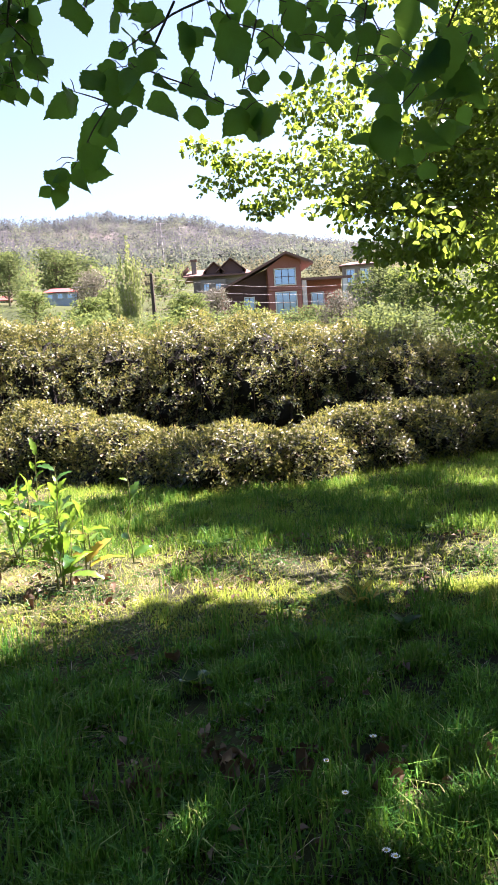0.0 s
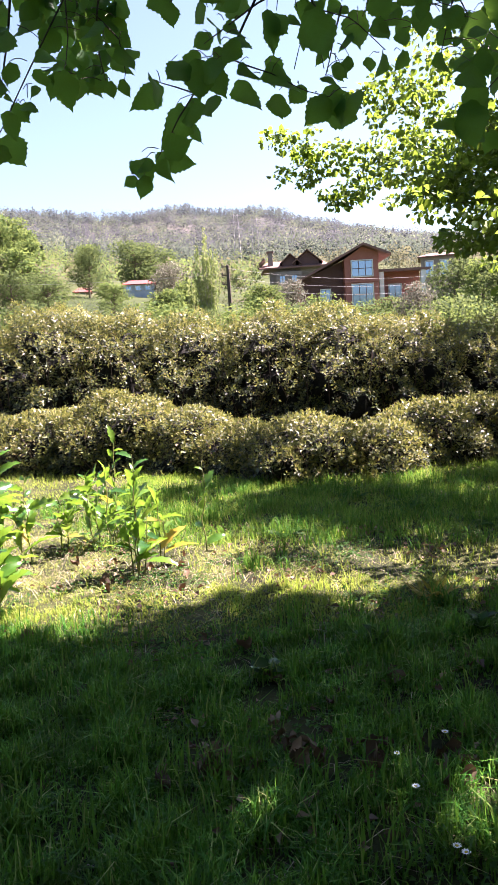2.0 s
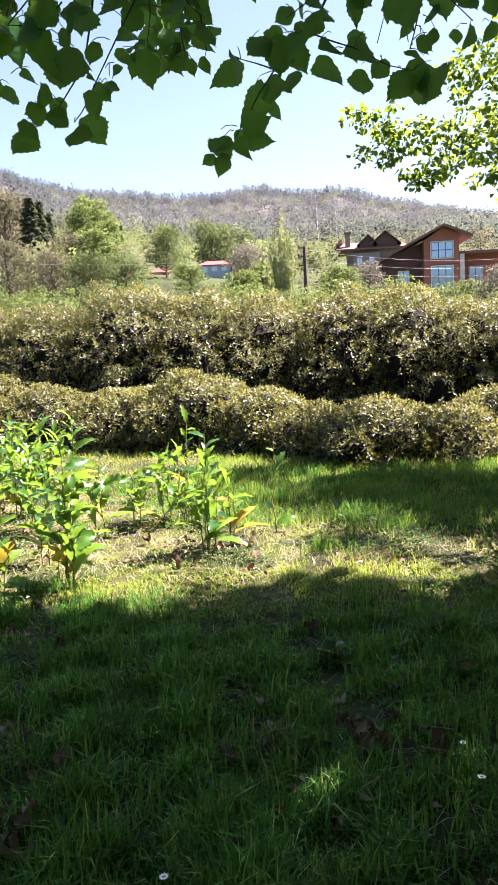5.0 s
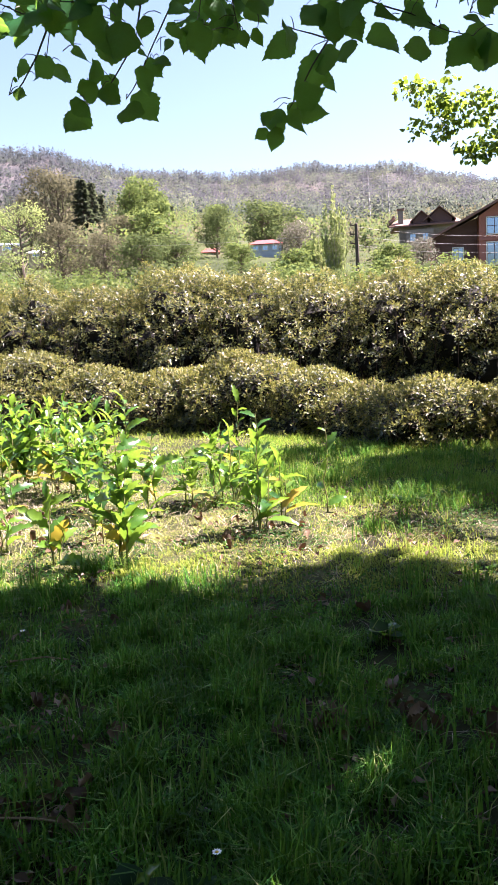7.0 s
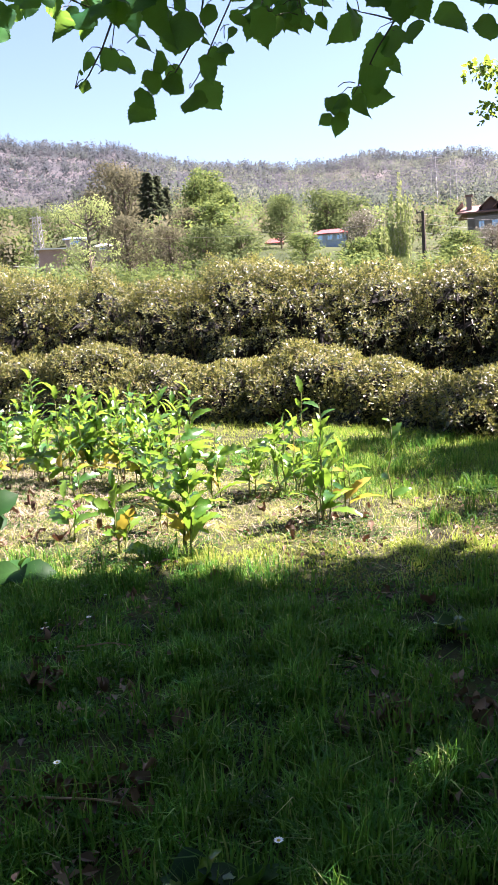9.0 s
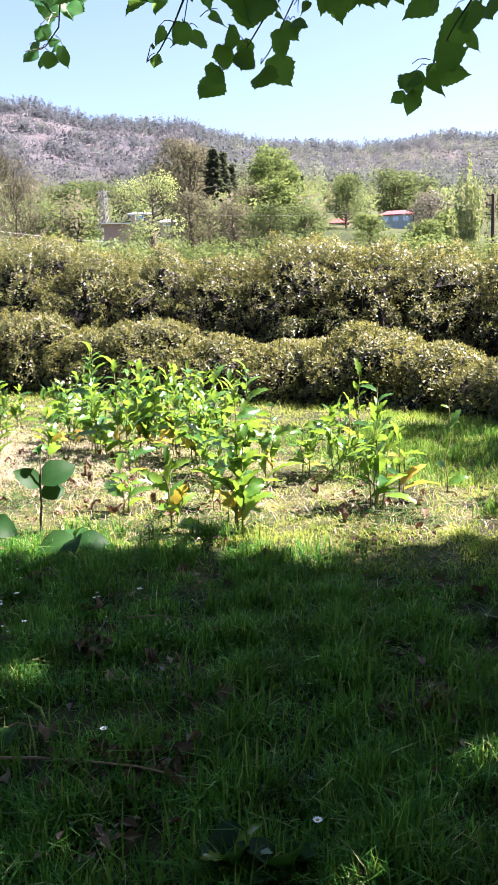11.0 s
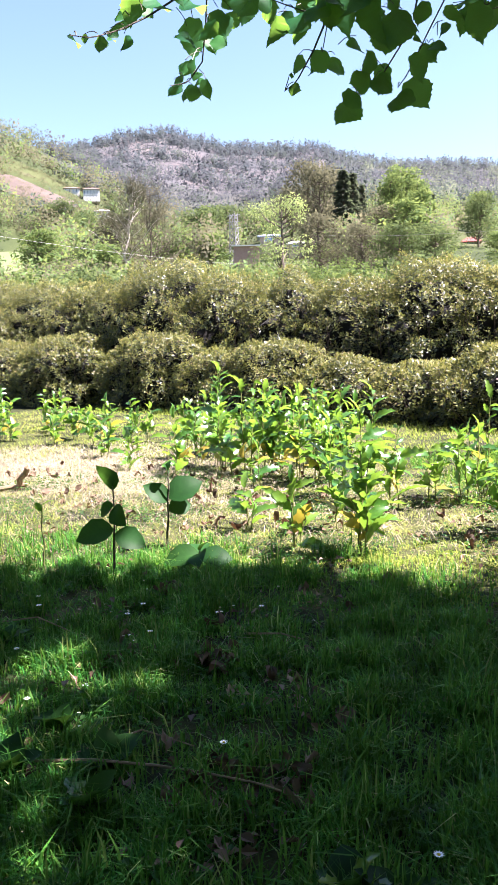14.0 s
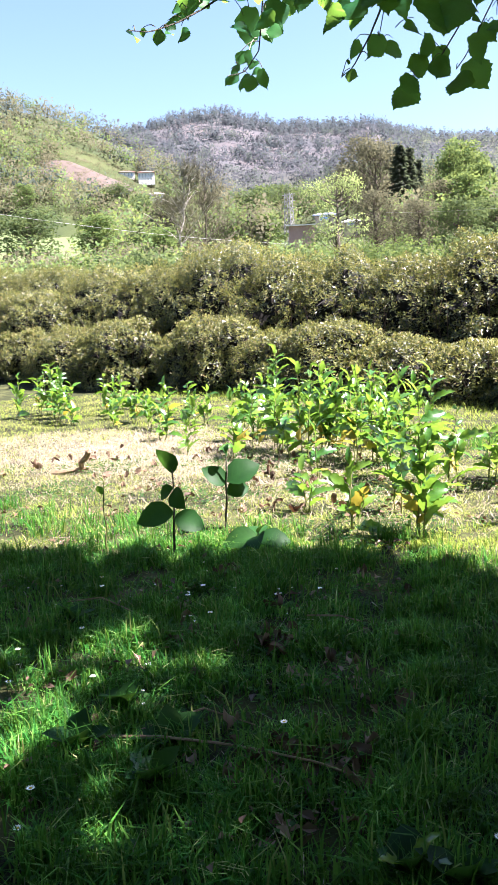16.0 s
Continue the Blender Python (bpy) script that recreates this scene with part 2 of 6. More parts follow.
M_DARKWOOD = plain_mat("dark_timber_wall", (0.06, 0.026, 0.024), (0.10, 0.044, 0.038), 0.9, 0.7, 0, 0.2, 0.02)
M_ROOF = plain_mat("brown_roof", (0.10, 0.05, 0.042), (0.18, 0.092, 0.075), 1.2, 0.7, 0, 0.3, 0.03)
M_REDROOF = plain_mat("red_roof", (0.20, 0.032, 0.030), (0.28, 0.055, 0.05), 1.2, 0.6, 0, 0.3, 0.03)
M_WHITE = plain_mat("white_paint", (0.45, 0.45, 0.44), (0.62, 0.62, 0.60), 1.0, 0.6, 0, 0.1)
M_CREAM = plain_mat("weathered_plaster", (0.17, 0.145, 0.125), (0.27, 0.24, 0.21), 0.7, 0.85, 0, 0.2)
M_BLUE = plain_mat("blue_paint", (0.24, 0.30, 0.39), (0.30, 0.36, 0.45), 1.0, 0.6, 0, 0.1)
M_GLASS = glass_mat("window_glass", (0.24, 0.36, 0.50))
M_OLDWALL = plain_mat("old_grey_wall", (0.14, 0.12, 0.105), (0.22, 0.19, 0.17), 0.7, 0.85, 0, 0.2)
M_PALEBRICK = plain_mat("pale_brick", (0.30, 0.18, 0.15), (0.40, 0.26, 0.22), 0.8, 0.8, 0, 0.2, 0.02)
M_POLE = plain_mat("dark_pole", (0.03, 0.022, 0.018), (0.07, 0.05, 0.04), 5, 0.9)
M_STEEL = plain_mat("galvanised_steel", (0.13, 0.135, 0.15), (0.20, 0.205, 0.22), 4, 0.6, 0.3, 0.1)
M_WIRE = plain_mat("cable", (0.2, 0.2, 0.2), (0.3, 0.3, 0.3), 8, 0.6, 0.2, 0)
M_PASTURE = plain_mat("pasture_grass", (0.048, 0.078, 0.020), (0.085, 0.12, 0.032), 0.25, 0.95, 0, 0.5, 0.2)
M_EARTH = plain_mat("bare_earth", (0.036, 0.026, 0.021), (0.068, 0.049, 0.040), 0.15, 0.95, 0, 0.4, 0.3)
M_WOOD = plain_mat("dry_wood", (0.16, 0.10, 0.06), (0.30, 0.21, 0.13), 20, 0.8, 0, 0.4, 0.005)

# ---- building blocks ----
rng = np.random.default_rng(7)


def unit(v):
    return v / np.maximum(np.linalg.norm(v, axis=-1, keepdims=True), 1e-9)


def fast(name, V, F, material, parent=None, label="", smooth=False):
    """One mesh object from arrays of corners and of faces (all triangles or all quads)."""
    V, F = np.asarray(V, np.float32), np.asarray(F, np.int32)
    me = bpy.data.meshes.new(name)
    n, k = F.shape
    me.vertices.add(len(V))
    me.vertices.foreach_set("co", V.ravel())
    me.loops.add(n * k)
    me.loops.foreach_set("vertex_index", F.ravel())
    me.polygons.add(n)
    me.polygons.foreach_set("loop_start", np.arange(0, n * k, k, dtype=np.int32))
    me.polygons.foreach_set("use_smooth", np.full(n, smooth, bool))
    me.update(calc_edges=True)
    me.materials.append(material)
    ob = new(name, me)
    ob.parent = parent
    if label:
        tagged(ob, label)
    return ob


def thing(name, x=0.0, y=0.0, z=0.0, label="", category="", group="", kind=""):
    ob = new(name)
    ob.location = (x, y, z)
    ob.empty_display_size = 0.1
    return tagged(ob, label, category, group, kind)


def leaf_cards(P, A, N, L, W, fold=0.18):
    """Folded leaves: base P, axis A, face normal N, length and width. Four corners and two triangles each."""
    A = unit(A)
    N = unit(N - A * (N * A).sum(-1, keepdims=True))
    S = np.cross(A, N)
    L, W = np.asarray(L)[..., None], np.asarray(W)[..., None]
    V = np.stack([P, P + A * L * 0.45 + S * W * 0.5 + N * W * fold, P + A * L - N * L * 0.12, P + A * L * 0.45 - S * W * 0.5 + N * W * fold], 1)
    i = np.arange(len(P))[:, None] * 4
    return V.reshape(-1, 3), np.concatenate([i + [0, 1, 2], i + [0, 2, 3]], 0)


def random_dirs(n):
    return unit(rng.normal(size=(n, 3)))


def tube(points, radii, sides=6):
    """A tapered round limb through the points."""
    p = np.asarray(points, float)
    r = np.interp(np.arange(len(p)), np.linspace(0, len(p) - 1, len(radii)), radii)
    d = unit(np.gradient(p, axis=0))
    ref = np.where(np.abs(d[:, 2:3]) > 0.9, [[1.0, 0, 0]], [[0, 0, 1.0]])
    u = unit(np.cross(d, ref))
    w = np.cross(d, u)
    a = np.arange(sides) * 2 * math.pi / sides
    V = (p[:, None] + r[:, None, None] * (u[:, None] * np.cos(a)[None, :, None] + w[:, None] * np.sin(a)[None, :, None])).reshape(-1, 3)
    F = []
    for k in range(len(p) - 1):
        for j in range(sides):
            F.append((k * sides + j, k * sides + (j + 1) % sides, (k + 1) * sides + (j + 1) % sides, (k + 1) * sides + j))
    V = np.vstack([V, p[-1:] + d[-1:] * r[-1]])
    tip = len(V) - 1
    for j in range(sides):
        F.append(((len(p) - 1) * sides + j, (len(p) - 1) * sides + (j + 1) % sides, tip, tip))
    return V, np.array(F)


def joined(pieces):
    V, F, n = [], [], 0
    for v, f in pieces:
        V.append(v)
        F.append(np.asarray(f) + n)
        n += len(v)
    return np.vstack(V), np.vstack(F)


def tris(F):
    """Quads (some with a doubled corner) as triangles."""
    F = np.asarray(F)
    T = np.vstack([F[:, [0, 1, 2]], F[:, [0, 2, 3]]])
    return T[(T[:, 0] != T[:, 1]) & (T[:, 1] != T[:, 2]) & (T[:, 0] != T[:, 2])]


def bent(a, b, sag=0.0, wob=0.0, n=6):
    a, b = np.asarray(a, float), np.asarray(b, float)
    s = np.linspace(0, 1, n)[:, None]
    p = a + (b - a) * s
    p[:, 2] -= sag * 4 * (s * (1 - s))[:, 0]
    p[1:-1] += rng.normal(size=(n - 2, 3)) * wob
    return p


def box(x0, x1, y0, y1, z0, z1):
    V = [(x, y, z) for z in (z0, z1) for x, y in ((x0, y0), (x1, y0), (x1, y1), (x0, y1))]
    F = [(3, 2, 1, 0), (4, 5, 6, 7), (0, 1, 5, 4), (1, 2, 6, 5), (2, 3, 7, 6), (3, 0, 4, 7)]
    return np.array(V, float), np.array(F)


def slab(a, b, c, d, thick):
    """A flat sheet with the corners a, b, c, d and a thickness downward."""
    top = np.array([a, b, c, d], float)
    V = np.vstack([top - [0, 0, thick], top])
    return V, box(0, 1, 0, 1, 0, 1)[1]


def part(name, pieces, material, parent, label=""):
    V, F = joined(pieces if isinstance(pieces, list) else [pieces])
    return fast(name, V, F, material, parent, label)


def soft(x, y, s, seed=0.0):
    """Rolling unevenness between about -1 and 1, s metres across."""
    x, y = np.asarray(x) / s, np.asarray(y) / s
    return (np.sin(1.7 * x + 0.6 * y + seed) + np.sin(-0.9 * x + 1.9 * y + 2.1 * seed + 1.3) + np.sin(2.9 * x - 1.1 * y + 0.7 * seed + 4.0) * 0.6 + np.sin(1.3 * x + 3.7 * y + 3.3 * seed) * 0.4) / 3.0


# ---- ground ----
EYE = 1.5
RIDGE_AZ = [-180, -75, -56, -49, -44, -42, -40, -38, -36, -34.5, -33.2, -31.7, -30, -28.4, -26, -24.8, -23.4, -21.9, -20.3, -18, -16, -14, -12,
            -10.2, -8.4, -6.8, -5, -3.3, -2, -0.5, 0.9, 2.8, 4.5, 6, 7.6, 14, 30, 90, 180]
RIDGE_EL = [5, 10, 12.3, 12.2, 11.4, 11.9, 12.5, 13.05, 13.25, 13.25, 12.9, 12.4, 12.25, 12.05, 12.0, 12.05, 11.55, 11.05, 10.75, 10.45, 10.45, 10.2, 10.1,
            10.05, 10.5, 10.5, 10.15, 10.05, 10.2, 9.9, 9.3, 8.95, 8.5, 8.25, 7.75, 6.8, 6, 5, 5]


def ground_z(x, y):
    """Height of the land: flat meadow, a bank under the tea, slopes, a wooded hill, a spur to the west and the mountain."""
    x, y = np.asarray(x, float), np.asarray(y, float)
    r = np.maximum(np.hypot(x, y), 0.01)
    az = np.degrees(np.arctan2(x, y))
    front = 1 / (1 + np.exp(np.clip(-(y - 3) / 2.0, -50, 50)))
    deep = np.maximum(y, 0) + (r - np.maximum(y, 0)) * np.clip((r - 22) / 10, 0, 1)
    z = np.interp(deep, [0, 12.5, 15, 20, 30, 60], [0, 0.0, 0.4, 0.8, 1.4, 3.0]) * front
    ridge = np.interp(az, RIDGE_AZ, RIDGE_EL)
    hill = 5.3 + 2.4 * np.exp(-((az + 22) / 8.0) ** 2)
    spur = np.interp(az, [-180, -70, -52, -49.5, -48, -46.6, -45.2, -43.8, -42.3, -40, -37.5, -33, -26, -14, 0, 10, 180], [4.5, 11, 13.9, 13.8, 13.5, 13.2, 12.8, 12.1, 11.3, 9.9, 8.8, 7.4, 8.6, 7.4, 6.9, 6.2, 4.5])
    lr = np.log(r)
    st = np.log([60, 100, 150, 260, 450, 1000])
    levels = [1.5 + 0 * az, 2.35 + 0 * az, 4.1 + 0 * az, hill, np.maximum(spur, hill + 0.3), np.maximum(ridge, spur * 0.9)]
    e = levels[0]
    for k in range(5):
        s = np.clip((lr - st[k]) / (st[k + 1] - st[k]), 0, 1)
        e = np.where(lr > st[k], levels[k] + (levels[k + 1] - levels[k]) * s, e)
    far = EYE + np.minimum(r, 1000) * np.tan(np.radians(e)) - np.maximum(r - 1000, 0) * 0.12
    far = far + np.clip((r - 300) / 500, 0, 1) * (soft(x, y, 45, 2) * 7 * np.clip((1000 - r) / 250, 0.2, 1) + soft(x, y, 17, 5) * 2.5) * np.clip((1150 - r) / 300, 0, 1)
    z = np.where(r > 60, far, z)
    return z + soft(x, y, 0.9, 1) * 0.015 + soft(x, y, 0.16, 9) * 0.012 * np.clip((9 - r) / 3, 0, 1) + np.clip((r - 18) / 60, 0, 1) * soft(x, y, 9, 3) * 0.3


def at(az, dist):
    x, y = dist * math.sin(radians(az)), dist * math.cos(radians(az))
    return x, y, float(ground_z(x, y))


def high(el, dist):
    return EYE + dist * math.tan(radians(el))


def build_ground():
    angles = np.radians(np.r_[np.arange(-62, 34, 0.45), np.arange(34, 298, 4.0)])
    radii = np.r_[0.0, np.geomspace(0.3, 60, 70), np.geomspace(62, 1250, 120), np.geomspace(1400, 4500, 8)]
    na = len(angles)
    R, A = np.meshgrid(radii[1:], angles, indexing="ij")
    X, Y = R * np.sin(A), R * np.cos(A)
    V = np.vstack([[(0, 0, 0)], np.stack([X, Y, ground_z(X, Y)], -1).reshape(-1, 3)])
    i, j = np.meshgrid(np.arange(len(radii) - 2), np.arange(na), indexing="ij")
    a, b = 1 + i * na + j, 1 + i * na + (j + 1) % na
    F = np.stack([a, b, b + na, a + na], -1).reshape(-1, 4)[:, ::-1]
    j = np.arange(na)
    cap = np.stack([0 * j, 1 + (j + 1) % na, 1 + j, 1 + j], -1)
    F = np.vstack([tris(F), cap[:, :3]])
    g = fast("ground", V, F, M_GROUND, smooth=True)
    tagged(g, "uneven green meadow rising to pastures and a rocky mountain", "ground", kind="structure")


build_ground()

# ---- tea bushes ----


def tea_bush(x, y, top, rx, ry, label, group, dense=210, rough=0.17, low=0.36):
    """A clipped mound: a near-black core painted as the shade inside, stems, and a skin of leaf tufts, each a whorl of
    stiff leaves round a shoot.
    """
    z0 = float(ground_z(x, y)) - 0.03
    h = top - z0
    ob = thing("tea_bush", x, y, z0, label, "bush", group)
    seed = x * 3.1 + y

    def skin(u, k):
        # rounded-box dome over the unit direction u
        p = u / np.maximum((np.abs(u) ** 2.1).sum(-1, keepdims=True) ** (1 / 2.1), 1e-6)
        for k2 in range(5):
            p = p * ((np.abs(p) ** [2.5, 2.3, 2.3]).sum(-1, keepdims=True) ** -0.36)
        p = p * [rx, ry, h]
        calm = 1 - 0.7 * np.abs(u[:, 2]) ** 1.5
        lump = 1 + calm * rough * (soft(p[:, 0] * 1.2 + p[:, 2] * 0.5 + x, p[:, 1] + p[:, 2] * 1.5, 0.40, seed + 5) - 0.35) + (0.03 + 0.05 * calm) * soft(p[:, 0] + p[:, 2] + x, p[:, 1] - p[:, 2] * 0.9, 0.24, seed) + 0.025 * soft(p[:, 0] - p[:, 2], p[:, 2] + p[:, 1], 0.12, seed + 2)
        p = p * lump[:, None] * k
        p[:, 2] = np.maximum(p[:, 2], 0.02)
        return p
    a, b = np.meshgrid(np.arange(36) * 2 * math.pi / 36, np.linspace(0, math.pi / 2 - 0.01, 13), indexing="ij")
    u = np.stack([np.cos(a) * np.cos(b), np.sin(a) * np.cos(b), np.sin(b)], -1).reshape(-1, 3)
    i, j = np.meshgrid(np.arange(36), np.arange(12), indexing="ij")
    F = np.stack([i * 13 + j, (i + 1) % 36 * 13 + j, (i + 1) % 36 * 13 + j + 1, i * 13 + j + 1], -1).reshape(-1, 4)
    # this shell stands for the shade between the inner twigs
    fast("twig_core", skin(u, 0.80), F, M_INNER_SHADE, ob, "near-black core painting the shade among the inner twigs")
    sticks = []
    for k in range(34):
        t = rng.uniform(math.pi * 1.05, math.pi * 1.95)
        foot = np.array([rx * 0.7 * math.cos(t), ry * 0.7 * math.sin(t), 0])
        head = skin(np.array([[math.cos(t + rng.normal() * 0.25), math.sin(t), rng.uniform(0.15, 0.9)]]), 0.99)[0]
        sticks.append(tube(bent(foot, head, 0, 0.04, 4), [0.011, 0.004], 4))
    V, F = joined(sticks)
    fast("branchwork", V, F, M_STEMWOOD, ob)["kind"] = "stuff"
    n = int(dense * (2.6 * rx * h + 2.2 * rx * ry) * 1.9)
    u = random_dirs(n)
    u[:, 2] = np.abs(u[:, 2])
    u = u[(u[:, 1] < 0.12) | ((u[:, 2] > 0.7) & (u[:, 1] < 0.55))]
    s = skin(u, 1.0)
    out = unit(s / [rx ** 2, ry ** 2, h ** 2])
    full = low + 0.3 * min(1.0, max(0.0, (-5 - x) / 6)) + 1.5 * out[:, 2] + 0.62 * soft(s[:, 0] + 40 + x, s[:, 2] * 1.3 + s[:, 1] * 0.5, 0.26, seed) + 0.35 * soft(s[:, 0] * 0.7 + x, s[:, 2] * 1.5, 0.6, seed + 3)
    keep = rng.random(len(u)) < np.clip(full, 0.05, 1)
    s, out = s[keep], out[keep]
    n, whorl = len(s), 7
    face = unit(out + random_dirs(n) * 0.38 + [0, 0, 0.5])
    side = unit(np.cross(face, random_dirs(n)))
    other = np.cross(face, side)
    s = s * (1 - 0.15 * rng.random((n, 1)) ** 1.8)
    # share of pale leaves: more on upward faces and westward, painting sunlight in
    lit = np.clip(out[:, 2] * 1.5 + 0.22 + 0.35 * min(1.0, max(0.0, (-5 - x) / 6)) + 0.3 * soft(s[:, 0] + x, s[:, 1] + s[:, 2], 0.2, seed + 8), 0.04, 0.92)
    old, tip = [], []
    for k in range(whorl):
        phi = k * 2.4 + rng.random(n) * 0.9
        tilt = np.radians(22 + 62 * k / (whorl - 1) + rng.normal(size=n) * 13)[:, None]
        t = side * np.cos(phi)[:, None] + other * np.sin(phi)[:, None]
        A, N = face * np.cos(tilt) + t * np.sin(tilt), face * np.sin(tilt) - t * np.cos(tilt)
        L = rng.uniform(0.046, 0.084, n) * (0.72 + 0.45 * k / whorl)
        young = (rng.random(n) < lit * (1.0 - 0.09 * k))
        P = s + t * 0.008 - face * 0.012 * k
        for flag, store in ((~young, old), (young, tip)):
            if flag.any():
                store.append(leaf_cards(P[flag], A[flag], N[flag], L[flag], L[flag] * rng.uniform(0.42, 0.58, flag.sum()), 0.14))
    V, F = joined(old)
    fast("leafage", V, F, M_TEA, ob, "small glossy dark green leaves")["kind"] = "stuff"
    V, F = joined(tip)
    fast("tip_foliage", V, F, M_TEATIP, ob, "pale yellow-green young leaf tips, coloured and placed as if sunlit")["kind"] = "stuff"


FRONT = [(-18.6, 14.6, 1.40, 1.6), (-16.2, 13.9, 1.36, 1.5), (-13.9, 13.4, 1.38, 1.4), (-12.1, 13.1, 1.52, 1.35), (-9.55, 13.1, 1.52, 1.5), (-8.0, 12.9, 1.18, 0.9),
         (-6.85, 12.85, 1.34, 1.2), (-5.3, 12.5, 1.02, 1.0), (-3.8, 12.2, 0.93, 1.1), (-2.6, 11.85, 1.15, 1.15), (-1.5, 11.5, 0.92, 0.85)]
FRONT2 = [(-0.8, 11.0, 0.70, 0.7), (0.1, 10.2, 0.78, 0.95), (0.95, 10.4, 0.66, 0.7), (1.75, 11.1, 0.84, 0.9), (2.75, 11.6, 0.86, 1.0), (3.9, 12.0, 0.84, 1.1), (5.3, 12.3, 0.84, 1.2)]
for x, y, top, rx in FRONT + FRONT2:
    tea_bush(x, y, top, rx * 1.06, 1.05, "low clipped tea bush with small glossy yellow-green leaves", "front row of tea bushes", 210, 0.20, 0.34)
BACK = [(-20.2, 16.8, 3.2, 1.8), (-17.6, 16.0, 3.12, 1.7), (-15.3, 15.6, 2.92, 1.5), (-13.4, 15.2, 2.78, 1.4), (-11.9, 14.8, 2.85, 1.2), (-10.4, 14.4, 3.08, 1.5), (-8.7, 14.2, 2.75, 1.3),
        (-7.3, 14.2, 2.62, 1.2), (-5.9, 14.2, 2.48, 1.2)]
BACK2 = [(-4.35, 14.1, 2.75, 1.4), (-3.1, 14.2, 2.55, 1.2), (-1.9, 14.2, 2.42, 1.2), (-0.5, 14.2, 2.47, 1.1), (0.75, 14.2, 2.45, 1.2), (2.0, 14.3, 2.22, 1.2), (3.1, 14.5, 2.02, 1.2), (4.2, 14.7, 1.72, 1.2), (5.6, 14.8, 1.5, 1.4)]
for x, y, top, rx in BACK + BACK2:
    tea_bush(x, y + 0.35, top, rx * 1.16, 1.65, "tall shaggy tea bush with glossy leaves", "back row of tea bushes", 150, 0.28, 0.30)
tea_bush(-17.2, 15.0, 2.40, 2.7, 1.5, "rounded tea bush between the two rows", "middle tea bushes")

# ---- trees ----


def broad_leaves(P, A, N, L, W, fold=0.15):
    """Broad rounded leaves with a short tip: six corners and four triangles each."""
    A = unit(A)
    N = unit(N - A * (N * A).sum(-1, keepdims=True))
    S = np.cross(A, N)
    L, W = np.asarray(L)[..., None], np.asarray(W)[..., None]
    up = N * W * fold
    V = np.stack([P, P + A * L * 0.25 + S * W * 0.45 + up, P + A * L * 0.65 + S * W * 0.42 + up * 0.6, P + A * L - N * L * 0.15, P + A * L * 0.65 - S * W * 0.42 + up * 0.6, P + A * L * 0.25 - S * W * 0.45 + up], 1)
    i = np.arange(len(P))[:, None] * 6
    return V.reshape(-1, 3), np.concatenate([i + [0, 1, 2], i + [0, 2, 3], i + [0, 3, 4], i + [0, 4, 5]], 0)


def clump_leaves(centres, radii, count, size, flat=0.8, shell=0.45, broad=False):
    """Leaves in uneven clumps."""
    k = rng.choice(len(centres), count, p=radii ** 2 / (radii ** 2).sum())
    u = random_dirs(count)
    d = shell + (1 - shell) * rng.random((count, 1)) ** 0.6
    P = centres[k] + u * d * radii[k][:, None] * [1, 1, flat]
    A = unit(u + random_dirs(count) * 0.9 - [0, 0, 0.35])
    N = unit(random_dirs(count) * 0.8 + u * 0.5 + [0, 0, 0.6]) if broad else unit(random_dirs(count) * 0.4 + u + [0, 0, 0.35])
    L = size * rng.uniform(0.6, 1.25, count)
    if broad:
        return broad_leaves(P, A, N, L, L * rng.uniform(0.75, 1.0, count))
    return leaf_cards(P, A, N, L, L * rng.uniform(0.6, 0.85, count))


def grown_tree(name, label, category, height, spread, leaves, size, material, bark=None, trunk=0.25, clear=0.25, shape="round", clumps=64, group=""):
    """A tree at the origin: tapered trunk, limbs to the clumps, and a ragged crown."""
    ob = thing(name, label=label, category=category, group=group)
    bark = bark or M_BARK
    tr = max(0.03, trunk)
    u = rng.random(clumps)
    if shape == "column":
        z = clear + (1 - clear) * u
        rad = spread * 0.5 * np.sin(np.clip((z - clear) / (1 - clear), 0.04, 0.97) * math.pi) ** 0.6
    elif shape == "cone":
        z = clear + (1 - clear) * u ** 1.3
        rad = spread * 0.5 * (1.02 - (z - clear) / (1 - clear))
    else:
        z = clear + (1 - clear) * u
        rad = spread * 0.5 * np.sqrt(np.clip(1 - ((z - clear) / (1 - clear) * 1.75 - 0.75) ** 2 * 0.9, 0.05, 1))
    a = rng.random(clumps) * 2 * math.pi
    q = np.sqrt(rng.random(clumps)) * 0.85
    C = np.stack([np.cos(a) * rad * q, np.sin(a) * rad * q, z * height], -1)
    R = spread * rng.uniform(0.07, 0.17, clumps) * (0.6 if shape == "column" else 1.0)
    C[:, 2] = np.minimum(C[:, 2], height - R * 0.7)
    stem = bent((0, 0, -0.2), (rng.normal() * 0.03 * height, 0, height * 0.88), 0, 0.012 * height, 7)
    V, F = tube(stem, [tr, tr * 0.75, tr * 0.15], 7)
    fast("trunk", V, F, bark, ob)
    limbs = []
    for c in C:
        zz = min(max(c[2] - np.hypot(c[0], c[1]) * 0.8, clear * height * 0.6), height * 0.8)
        k = np.array([np.interp(zz, stem[:, 2], stem[:, 0]), np.interp(zz, stem[:, 2], stem[:, 1]), zz])
        limbs.append(tube(bent(k, c, 0.03 * height, 0.01 * height, 4), [tr * 0.3, tr * 0.06], 4))
    V, F = joined(limbs)
    fast("branchwork", V, F, bark, ob)["kind"] = "stuff"
    if leaves:
        V, F = clump_leaves(C, R, leaves, size)
        fast("crown", V, F, material, ob)
    return ob


